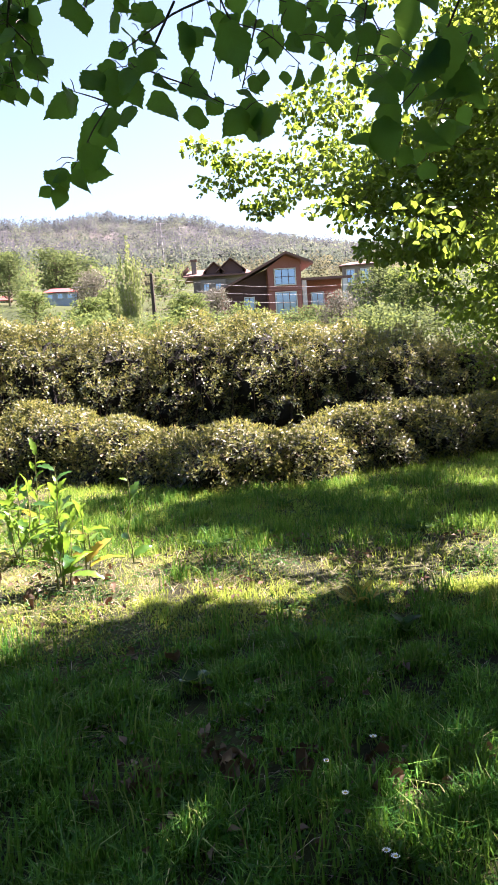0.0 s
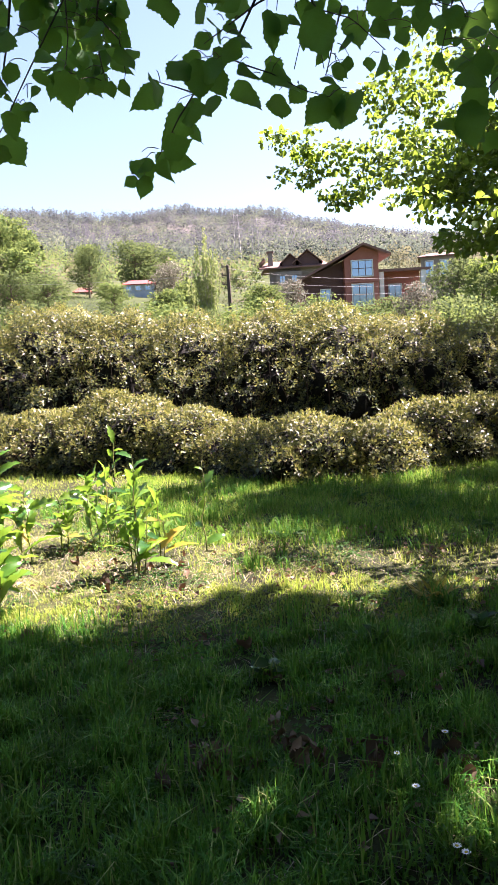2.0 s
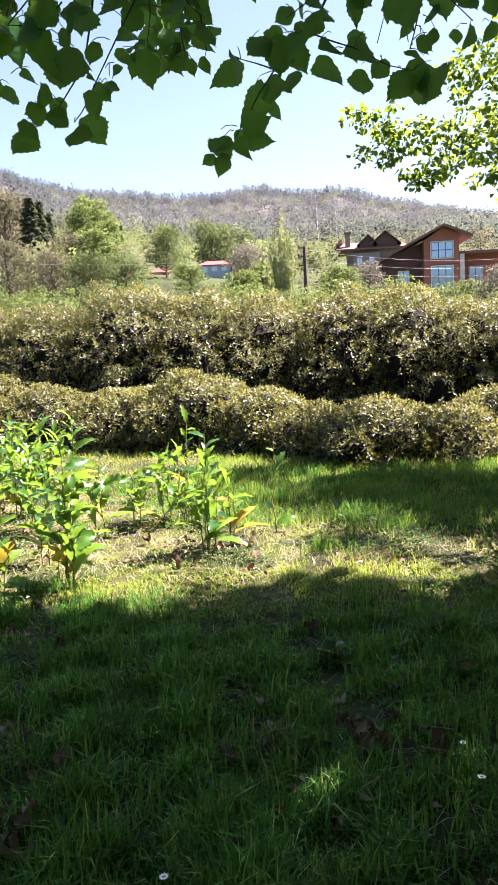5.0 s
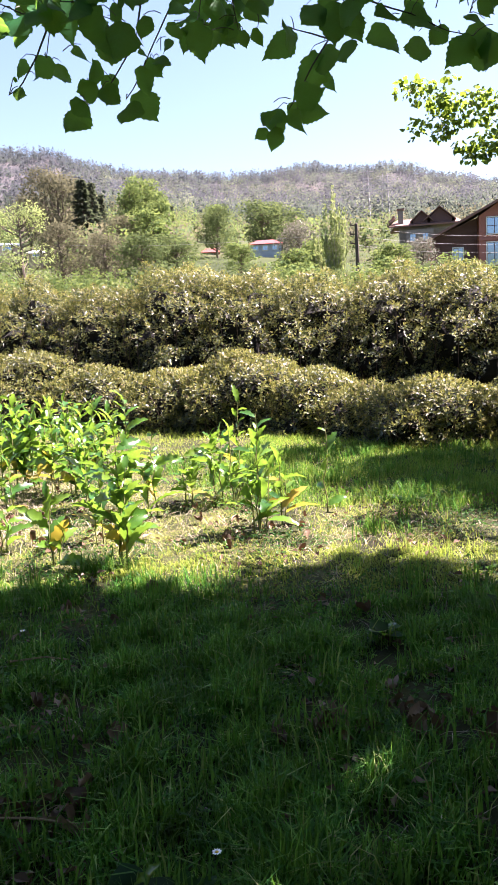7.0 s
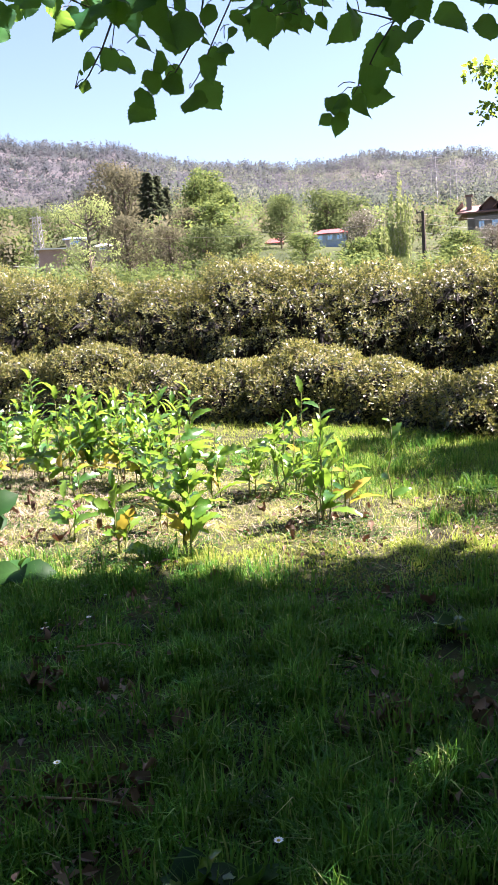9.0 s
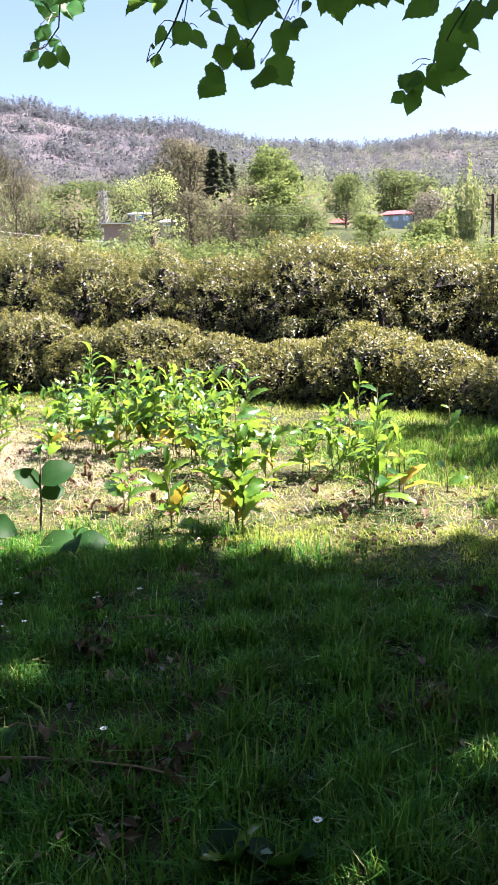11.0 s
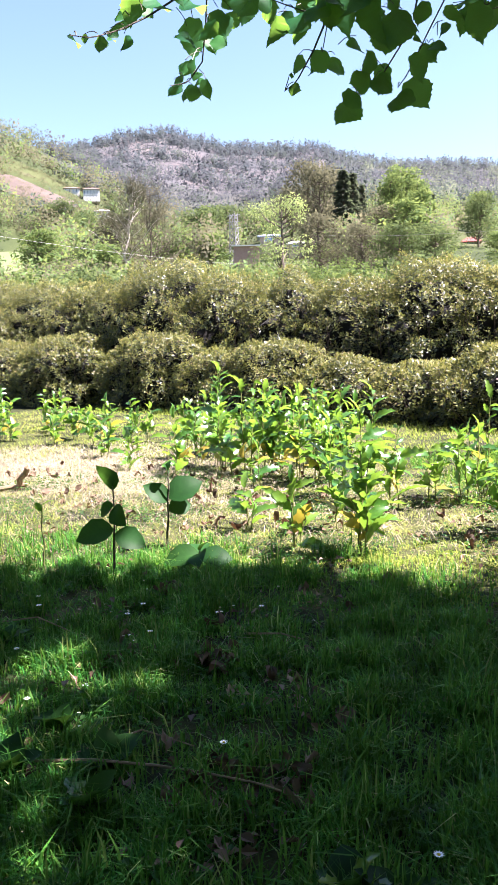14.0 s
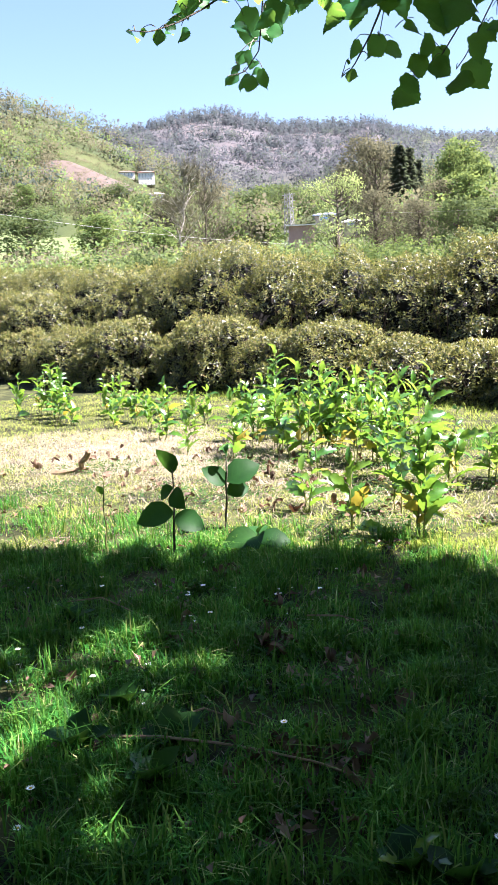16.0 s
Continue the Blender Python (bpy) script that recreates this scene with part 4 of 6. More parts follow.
def leaf_shape(seed, curl):
    """A broad rounded leaf with a sharply toothed edge and a short tip: base at the origin, 1 long down -z, facing -y."""
    r = random.Random(seed)
    n = 15
    V, F = [(0, 0, 0)], []
    for k in range(n):
        s = (k + 0.6) / n
        w = 0.44 * min(1.0, (s / 0.34) ** 0.55) * min(1.0, max(0.0, (1 - s) / 0.5)) ** 0.66 + 0.012
        sag, cup = curl * s * s, 0.38 + 0.22 * math.sin(2.1 * seed)
        row = []
        for q in (-1, 1):
            tooth = 1 + (0.05 if k % 2 else -0.04) + r.uniform(-0.03, 0.03)
            row.append((q * w * tooth, cup * w + 0.028 * math.sin(9 * s + seed * q) - sag, -s + (0.07 if s < 0.12 else 0.0) - (0.015 if k % 2 else 0)))
        V += [row[0], (0, -sag, -s), row[1]]
    V.append((0.03, -curl * 1.2, -1.13))
    F += [(0, 1, 2), (0, 2, 3)]
    for k in range(n - 1):
        a = 1 + 3 * k
        F += [(a, a + 3, a + 4), (a, a + 4, a + 1), (a + 1, a + 4, a + 5), (a + 1, a + 5, a + 2)]
    a = 1 + 3 * (n - 1)
    F += [(a, len(V) - 1, a + 1), (a + 1, len(V) - 1, a + 2)]
    me = bpy.data.meshes.new("leaf")
    me.from_pydata([Vector(v) for v in V], [], [tuple(f) for f in F])
    me.polygons.foreach_set("use_smooth", [True] * len(me.polygons))
    return me


LEAVES = [leaf_shape(k, c) for k, c in enumerate((0.05, 0.2, -0.12, 0.3, 0.4, 0.12))]
for me in LEAVES:
    me.materials.append(M_HAZEL)
hazel = thing("hazel_tree", 1.6, -2.6, 0, "old hazel tree with toothed leaves hanging over the meadow", "tree")
HOME = np.array([1.6, -2.6, 0.0])


def sph(az, el, d):
    a, e = radians(az), radians(el)
    return np.array([d * math.sin(a) * math.cos(e), d * math.cos(a) * math.cos(e), EYE + d * math.sin(e)])


def hung_leaf(parent, p, az, size, lean, seed):
    """One hanging leaf at p, its face turned roughly along the bearing az, its tip leaning sideways by the angle."""
    r = random.Random(seed)
    ob = new("leaf", LEAVES[r.randrange(6)])
    ob.parent = parent
    m = pose(*(p - HOME), 0, 0, -az + r.uniform(-58, 58)) @ pose(0, 0, 0, 0, -lean + r.uniform(-14, 14), 0) @ pose(0, 0, 0, r.uniform(-45, 22), 0, 0)
    w = r.uniform(0.85, 1.1)
    ob.matrix_basis = m @ Matrix.Translation((0, 0, size * 0.45)) @ Matrix.Diagonal((size * w, size, size, 1))


def bough(twigs, leaves, dist, seed):
    """A bough that hangs into view: its twigs as bearings, and its leaves as bearing, height angle, length in mm and lean."""
    pieces, lines, stalks = [], [], []
    for k, tw in enumerate(twigs):
        pts = np.array([sph(a, e, dist + 0.03 * math.sin(5 * k + i)) - HOME for i, (a, e) in enumerate(tw)])
        fine = np.array([[np.interp(s, np.arange(len(pts)), pts[:, c]) for c in range(3)] for s in np.linspace(0, len(pts) - 1, 3 * len(pts))])
        lines.append(fine)
        pieces.append(tube(fine, [0.0030 if k == 0 else 0.0021, 0.0010], 5))
    b = fast("bough", *pieces[0], M_BARK, hazel)
    for V, F in pieces[1:]:
        fast("twig", V, F, M_BARK, hazel)
    r = random.Random(seed)
    wood = np.vstack(lines)

    def hang(p, a, size, lean, key):
        # the leaf, and the stalk from its base to the nearest wood
        hung_leaf(b, p, a, size, lean, key)
        base = p - HOME + [0, 0, size * 0.45]
        near = wood[np.argmin(((wood - base) ** 2).sum(1))]
        way = near - base
        far = np.linalg.norm(way)
        near = base + way * min(1.0, 0.065 / max(far, 1e-6))
        stalks.append(tube(bent(base, near, -0.006, 0.001, 4), [0.0008, 0.0011], 4))
    for k, (a, e, mm, lean) in enumerate(leaves):
        d = dist + r.uniform(-0.14, 0.14)
        hang(sph(a, e, d), a, mm / 1000 * d / 1.9 * 0.75, lean, seed * 100 + k)
        for q in range(2):
            if mm > 45 and r.random() < 0.5:
                hang(sph(a + r.uniform(-1.5, 1.5), e + r.uniform(-0.4, 1.3), d + r.uniform(-0.08, 0.12)), a, mm / 1000 * d / 1.9 * r.uniform(0.5, 0.8), lean + r.uniform(-50, 50), seed * 100 + k + 5000 * (q + 1))
    V, F = joined(stalks)
    fast("leaf_stalk_growth", V, F, M_STALK, hazel, "thin green-brown leaf stalks")["kind"] = "stuff"
    return b


bough([[(-1.1, 23.4), (-3.0, 20.5), (-4.2, 19.4), (-6.0, 17.7), (-7.3, 16.1), (-8.0, 14.9), (-8.9, 13.7)], [(-3.6, 19.7), (-2.1, 19.1), (-0.6, 18.6), (1.6, 17.4), (3.3, 16.9)], [(4.4, 22.1), (3.8, 20.4), (3.4, 19.0), (3.1, 18.2)], [(-6.0, 17.7), (-7.2, 18.1), (-8.3, 18.4)]],
      [(-9.9, 13.2, 102, -35), (-8.3, 12.9, 85, 0), (-7.4, 13.6, 81, 65), (-9.9, 12.0, 66, -15), (-8.5, 18.0, 117, -70), (-7.3, 15.9, 117, -25), (-6.2, 15.5, 76, 25), (-5.6, 18.6, 110, 0), (-4.4, 18.6, 105, 0), (-5.0, 17.0, 91, 20), (-2.3, 17.4, 111, 5), (-2.1, 18.8, 81, 0), (0.1, 18.2, 135, 0), (-0.1, 16.7, 91, 0), (2.5, 16.2, 91, -50), (4.5, 16.1, 129, 35), (3.3, 17.9, 56, -10), (2.8, 19.4, 47, -40), (4.1, 18.4, 50, 30)], 1.9, 1)
bough([[(1.9, 23.7), (-1.1, 22.8), (-3.5, 21.5), (-5.1, 20.6)], [(1.9, 23.7), (2.6, 22.1), (5.1, 21.3), (7.2, 19.3)], [(-6.8, 23.9), (-7.2, 23.0)]],
      [(-4.1, 21.4, 85, -45), (-5.1, 20.8, 64, -60), (-2.6, 20.4, 76, 0), (-0.7, 21.1, 108, 0), (1.4, 21.3, 88, 0), (2.7, 20.8, 129, 5), (4.5, 20.1, 67, 10), (5.4, 20.8, 91, 0), (-7.3, 22.4, 61, 0), (7.0, 20.5, 76, 0), (7.0, 18.5, 61, -30)], 1.9, 2)
bough([[(18.8, 23.2), (16.9, 19.9), (15.0, 17.2), (12.6, 15.2)], [(18.6, 19.6), (17.1, 16.9), (16.1, 15.1)], [(12.3, 23.9), (11.6, 21.2), (10.9, 18.8)]],
      [(15.9, 14.2, 123, 0), (12.6, 14.3, 123, 0), (16.8, 18.8, 135, 0), (13.1, 19.8, 91, 0), (17.8, 16.6, 117, 10), (14.2, 16.8, 91, 0), (10.9, 18.1, 61, 20), (11.8, 20.6, 76, -20), (14.8, 21.1, 120, 0), (17.4, 14.3, 105, 20), (13.3, 13.3, 73, 0), (12.7, 16.9, 105, -10), (9.7, 20.7, 76, 0), (8.4, 19.9, 53, 0), (15.0, 18.2, 102, 10), (16.4, 16.7, 102, -10), (11.5, 21.9, 88, 0), (15.5, 12.0, 59, 30)], 1.85, 7)
bough([[(-17.7, 24.2), (-18.2, 21.1), (-18.9, 18.2), (-20.9, 15.5), (-22.3, 14.5)], [(-13.7, 24.2), (-15.8, 21.1), (-17.8, 17.9), (-19.2, 15.5), (-19.8, 14.8)], [(-20.1, 23.9), (-22.6, 21.4), (-24.2, 19.8), (-24.8, 17.2)], [(-14.3, 23.6), (-14.3, 21.1), (-14.6, 19.5)]],
      [(-23.2, 13.6, 97, -10), (-22.3, 15.3, 76, -60), (-20.9, 15.0, 85, -20), (-19.7, 14.1, 97, 0), (-18.6, 15.9, 79, 20), (-17.8, 16.7, 61, 30), (-18.4, 17.4, 44, 0), (-20.5, 17.7, 105, 0), (-16.9, 17.9, 53, 20), (-14.8, 18.1, 100, 0), (-15.4, 19.3, 67, 0), (-18.3, 19.0, 61, -30), (-20.1, 19.7, 59, 30), (-22.7, 19.8, 105, 0), (-24.2, 19.4, 91, -10), (-23.9, 16.3, 73, -20), (-24.9, 16.7, 70, -40), (-21.3, 18.9, 73, 0)], 1.9, 3)
bough([[(-11.7, 24.7), (-12.3, 22.3), (-12.3, 20.1), (-12.0, 18.6)], [(-12.3, 22.3), (-10.9, 21.0), (-10.6, 19.0)], [(-17.0, 24.8), (-18.8, 22.4), (-22.4, 23.1)]],
      [(-18.9, 21.1, 123, 0), (-21.1, 21.1, 91, 10), (-16.9, 21.8, 123, 0), (-15.9, 20.0, 76, 0), (-13.2, 20.1, 91, 10), (-13.8, 18.1, 59, 0), (-12.4, 19.1, 76, 10), (-10.7, 20.0, 94, 20), (-12.4, 18.2, 47, 0), (-11.7, 18.1, 44, 0), (-10.7, 18.2, 50, 10), (-12.8, 21.4, 91, 0), (-11.2, 21.8, 61, 0), (-14.1, 21.6, 61, 0), (-22.5, 22.3, 91, 0), (-24.0, 21.3, 91, 0), (-15.3, 22.5, 91, 0), (-11.9, 20.4, 64, 0)], 1.95, 4)
bough([[(-31.3, 22.9), (-33.3, 21.1), (-36.4, 19.5), (-38.3, 18.7), (-40.2, 18.2), (-41.6, 18.3)], [(-32.3, 22.3), (-32.6, 18.9), (-32.9, 16.9), (-33.9, 15.7), (-35.1, 15.5)]],
      [(-41.3, 18.0, 50, -20), (-40.6, 18.2, 26, 0), (-39.6, 17.9, 44, 0), (-38.0, 18.0, 56, 10), (-38.9, 18.1, 29, 0), (-38.3, 19.5, 40, -10), (-37.4, 20.1, 91, 0), (-35.8, 20.1, 91, 10), (-33.4, 20.0, 88, 0), (-33.4, 18.4, 100, 0), (-32.3, 17.9, 61, 0), (-31.7, 19.1, 91, 10), (-33.6, 16.6, 38, -10), (-34.8, 15.4, 53, -10), (-34.0, 15.2, 56, 0), (-33.2, 15.7, 44, 0), (-32.7, 15.3, 53, 20)], 1.9, 5)
bough([[(-23.0, 22.5), (-24.4, 19.2), (-25.4, 17.3), (-26.6, 15.5), (-27.4, 15.0)], [(-24.4, 19.2), (-26.1, 19.6), (-28.4, 20.4)], [(-20.1, 21.7), (-21.6, 20.3), (-24.2, 20.3)]],
      [(-30.3, 20.1, 61, 0), (-28.4, 19.7, 67, 0), (-27.9, 18.6, 73, -25), (-26.5, 19.0, 91, -30), (-25.5, 19.9, 105, 0), (-26.4, 16.6, 53, 0), (-25.6, 16.0, 23, 0), (-26.9, 15.9, 18, -10), (-26.8, 15.1, 41, 60), (-23.1, 19.5, 120, 0), (-24.2, 20.1, 91, 0), (-21.6, 19.0, 91, 0), (-20.1, 18.3, 129, 0), (-29.5, 20.5, 59, 10)], 1.9, 8)


def upper_leaves():
    """Fuller foliage above and beside the hanging tips."""
    r = random.Random(11)
    spread = []
    for k in range(130):
        a = r.uniform(-36, 19)
        low = np.interp(a, [-36, -30, -26, -18, -12, -8, 0, 6, 9, 13, 19], [21.5, 20.8, 20.8, 20.8, 20.8, 23, 22.0, 21.5, 20, 17, 14.5])
        spread.append((a, low + r.uniform(0, 5) ** 1.0, r.uniform(48, 84) * (0.75 if a > 8 else 1), r.uniform(-45, 45)))
    for k in range(22):
        a = r.uniform(-16.5, -10.8)
        spread.append((a, r.uniform(18.0, 25), r.uniform(55, 90), r.uniform(-30, 30)))
    bough([[(-34, 30), (-30, 24), (-20, 24), (-8, 25), (3, 24), (12, 21), (17, 17)], [(8, 29), (13, 20), (15, 15)], [(-14, 28), (-13.5, 23), (-14, 19)]], spread, 2.15, 6)


upper_leaves()


def hazel_crown():
    stem = bent((0, 0, -0.1), (0.1, 0.3, 5.0), 0, 0.05, 8)
    V, F = tube(stem, [0.30, 0.24, 0.16], 10)
    fast("trunk", V, F, M_BARK, hazel)
    C = []
    for i in range(15):
        for j in range(17):
            for z0 in (5.5, 6.6, 7.8):
                x, y, z = -2.3 + 0.92 * i + rng.normal() * 0.2, -6.6 + 0.9 * j + rng.normal() * 0.2, z0 + rng.normal() * 0.2
                gx, gy = x - SX * z, y - SY * z
                # canopy out of view; gaps placed to let sun onto boughs and lawn
                if (gx < -1.35 and gy < 1.75 and math.sin(4.4 * gx + 0.6) * math.sin(3.9 * gy + 0.4) > 0.15) or (gx < -1.6 and gy < 2.2 and math.sin(3.3 * gx + 1) * math.sin(3.1 * gy) > -0.4) or math.hypot(gx + 2.4, gy - 2.6) < 0.68 or math.hypot((gx + 2.34) / 1.09, (gy - 0.67) / 0.85) < 1:
                    continue
                if (gx > 0.2 and 2.6 < gy < 4.4 and math.sin(2.9 * gx) * math.sin(2.6 * gy + 1.0) > 0.3) or (gx > 0.35 and 0.6 < gy < 3.0 and math.sin(5.1 * gx + 0.4) * math.sin(4.3 * gy) > -0.2):
                    continue
                if gy < 3.76 + 0.3 * math.sin(x * 1.7) + 0.4 * min(1.0, max(0.0, gx + 0.1)) - 0.65 * max(0.0, -1.9 - gx):
                    C.append((x, y, z))
    for k in range(140):
        x, y, z = rng.uniform(-2.3, 11.0), rng.uniform(-7, 8.2), rng.uniform(5.4, 8.6)
        y = 4.02 + SY * z + 0.3 * math.sin(x * 1.7) + 0.42 * min(1.0, max(0.0, x - SX * z + 0.1)) - 0.65 * max(0.0, -1.9 - x + SX * z) - rng.random() * 0.9
        gx, gy = x - SX * z, y - SY * z
        if (gx > -1.5 or gy > 2.4) and math.hypot(gx + 2.4, gy - 2.6) > 0.68:
            C.append((x, y, z))
    C = np.array(C)
    # unseen foliage added beside and behind to block skylight from the grass
    low = []
    while len(low) < 620:
        side = rng.integers(0, 4)
        x, y, z = (rng.uniform(-8, 9), rng.uniform(-8.5, -5), rng.uniform(0.4, 6)) if side < 2 else (rng.uniform(-9.0, -6.3), rng.uniform(-7, 2.6), rng.uniform(0.4, 6.5)) if side == 2 else (rng.uniform(6.5, 9), rng.uniform(-6, 2.5), rng.uniform(0.4, 6))
        low.append((x, y, z))
    C = np.vstack([C, low])
    R = rng.uniform(0.55, 0.8, len(C))
    R[-620:] += 0.25
    limbs = []
    for c in C[::6] - HOME:
        s = stem[rng.integers(3, 8)]
        limbs.append(tube(bent(s, c, -0.4, 0.08, 6), [0.035, 0.006], 5))
    V, F = joined(limbs)
    fast("branchwork", V, F, M_BARK, hazel)["kind"] = "stuff"
    gx, gy = C[:, 0] - SX * C[:, 2], C[:, 1] - SY * C[:, 2]
    airy = (((gx > 0.15) & (gy > 0.6)) | ((gx > 0.15) & (gy > 2.2)) | (gy > 3.25)) & (gy < 4.9) & (C[:, 2] > 5)
    V, F = joined([clump_leaves(C[~airy] - HOME, R[~airy], 86000, 0.34, 0.7, 0.05), clump_leaves(C[airy] - HOME, R[airy] * 0.9, int(95 * airy.sum()), 0.26, 0.7, 0.05)])
    ob = fast("crown", V, F, M_CANOPY, hazel)
    ob["kind"] = "stuff"


rng = np.random.default_rng(22)
hazel_crown()

# ---- houses, poles, wires ----


def window_unit(parent, x0, x1, z0, z1, y, cols=2, rows=2, frame_mat=None, bar=0.12):
    """A framed window in the wall plane y: outer frame, glazing bars, sill, and a pane for each light."""
    fm = frame_mat or M_WHITE
    w = part("window", [box(x0, x1, y - 0.12, y + 0.05, z1 - bar, z1), box(x0, x1, y - 0.12, y + 0.05, z0, z0 + bar), box(x0, x0 + bar, y - 0.12, y + 0.05, z0 + bar, z1 - bar), box(x1 - bar, x1, y - 0.12, y + 0.05, z0 + bar, z1 - bar)], fm, parent)
    dx, dz = (x1 - x0 - 2 * bar) / cols, (z1 - z0 - 2 * bar) / rows
    for i in range(cols):
        for j in range(rows):
            a, b = x0 + bar + i * dx, z0 + bar + j * dz
            part("pane", box(a + 0.035, a + dx - 0.035, y - 0.07, y - 0.04, b + 0.035, b + dz - 0.035), M_GLASS, w)
    for i in range(1, cols):
        part("glazing_bar", box(x0 + bar + i * dx - 0.035, x0 + bar + i * dx + 0.035, y - 0.10, y, z0 + bar, z1 - bar), M_DARKWOOD, w)
    for j in range(1, rows):
        part("glazing_bar", box(x0 + bar, x1 - bar, y - 0.095, y - 0.004, z0 + bar + j * dz - 0.035, z0 + bar + j * dz + 0.035), M_DARKWOOD, w)
    return w


def gable_wall(x0, x1, xr, z0, zl, zr, zt, y0, y1):
    """A wall with a gable top: eaves zl and zr, ridge zt at xr."""
    pts = [(x0, z0), (x1, z0), (x1, zr), (xr, zt), (x0, zl)]
    V = np.array([(x, y, z) for y in (y0, y1) for x, z in pts], float)
    n = 5
    F = [(0, 1, 2, 3), (0, 3, 4, 4), (8, 7, 6, 5), (9, 8, 5, 5)]
    F += [(k + n, (k + 1) % n + n, (k + 1) % n, k) for k in range(n)]
    return V, np.array(F)


def big_house():
    h = thing("house", 0, 0, 0, "three-storey red house with a brown gable roof and large windows", "house")
    part("wall", gable_wall(7.2, 11.3, 9.4, 3.5, 13.35, 14.0, 14.75, 98.0, 107.0), M_BRICK, h, "red clad gable front")
    part("wall", gable_wall(1.9, 7.2, 7.19, 3.5, 11.2, 13.3, 13.32, 99.4, 107.0), M_DARKWOOD, h, "dark timber side wing")
    part("wall", box(11.3, 17.0, 101.0, 107.0, 3.5, 12.0), M_BRICK, h)
    part("corner_post", box(1.5, 1.9, 99.2, 99.6, 3.5, 11.0), M_BRICK, h)
    part("roof", slab((0.7, 96.9, 10.75), (9.4, 96.9, 15.1), (9.4, 108, 15.1), (0.7, 108, 10.75), 0.28), M_ROOF, h)
    part("roof", slab((9.405, 96.9, 15.1), (12.7, 96.9, 13.75), (12.7, 108, 13.75), (9.405, 108, 15.1), 0.28), M_ROOF, h)
    part("roof", slab((11.35, 98.6, 12.0), (17.8, 98.6, 12.0), (17.8, 108, 12.6), (11.35, 108, 12.6), 0.3), M_ROOF, h)
    part("trim", box(7.15, 11.35, 97.9, 98.0, 10.55, 10.8), M_BRICK, h)
    part("trim", box(7.15, 11.35, 97.9, 98.0, 7.3, 7.5), M_BRICK, h)
    window_unit(h, 7.95, 10.65, 11.15, 13.2, 98.0, 3, 2, M_WHITE)
    window_unit(h, 7.95, 10.65, 7.75, 10.4, 98.0, 3, 2, M_WHITE)
    window_unit(h, 8.2, 10.6, 5.0, 7.05, 98.0, 3, 2, M_WHITE)
    window_unit(h, 4.3, 5.65, 8.3, 10.1, 99.4, 2, 1, M_WHITE)
    window_unit(h, 13.0, 14.7, 8.6, 10.4, 101.0, 2, 1, M_WHITE)
    part("balcony", [box(11.3, 17.2, 98.4, 101.0, 7.2, 7.5), box(11.3, 17.2, 98.4, 98.6, 7.5, 8.5), box(17.0, 17.2, 98.6, 101.0, 7.5, 8.5)], M_BRICK, h)
    for x in (11.5, 16.6):
        part("column", box(x, x + 0.55, 98.65, 99.2, 8.5, 11.7), M_WHITE, h)
        part("column", box(x, x + 0.55, 98.65, 99.2, 3.5, 7.2), M_WHITE, h)
    h.matrix_basis = Matrix.Translation((8.7, 98, -0.45)) @ pose(0, 0, 0, 0, 0, 5) @ Matrix.Translation((-9, -98, 0))


def old_house():
    h = thing("house", 0, 0, 0, "old house with brown gabled roofs and a tall chimney", "house")
    y = 165.0
    part("wall", box(-3.6, 7.2, y, y + 8, 12, 20.2), M_OLDWALL, h)
    part("wall", box(-2.2, 3.0, y - 1.6, y - 0.01, 12, 18.9), M_OLDWALL, h)
    part("roof", slab((-5.6, y - 1.4, 19.9), (8.6, y - 1.4, 19.9), (7.0, y + 4, 21.6), (-4.0, y + 4, 21.6), 0.3), M_ROOF, h)
    part("roof", slab((-4.0, y + 4.01, 21.6), (7.0, y + 4.01, 21.6), (8.6, y + 9.4, 19.9), (-5.6, y + 9.4, 19.9), 0.3), M_ROOF, h)
    for cx, w, zt in ((0.8, 2.2, 22.6), (4.2, 3.1, 23.2)):
        part("dormer_wall", gable_wall(cx - w * 0.75, cx + w * 0.75, cx, 19.9, 20.9, 20.9, zt - 0.25, y - 0.6, y + 4), M_DARKWOOD, h)
        part("dormer_roof", [slab((cx - w, y - 1.3, 20.6), (cx, y - 1.3, zt), (cx, y + 5, zt), (cx - w, y + 5, 20.6), 0.2)], M_ROOF, h)
        part("dormer_roof", [slab((cx + 0.005, y - 1.3, zt), (cx + w, y - 1.3, 20.6), (cx + w, y + 5, 20.6), (cx + 0.005, y + 5, zt), 0.2)], M_ROOF, h)
    part("dormer_roof", slab((-5.9, y - 1.3, 20.4), (-4.4, y - 1.3, 22.0), (-4.4, y + 5, 22.0), (-5.9, y + 5, 20.4), 0.2), M_ROOF, h)
    ch = part("chimney", box(-3.75, -2.75, y + 0.2, y + 1.2, 19.5, 23.0), M_OLDWALL, h)
    part("cap", box(-3.95, -2.55, y, y + 1.4, 23.0, 23.35), M_ROOF, ch)
    for x in (-1.6, 0.8, 4.6):
        window_unit(h, x, x + 1.3, 16.6, 18.2, y - (1.6 if x < 3 else 0.0), 2, 1, M_OLDWALL)


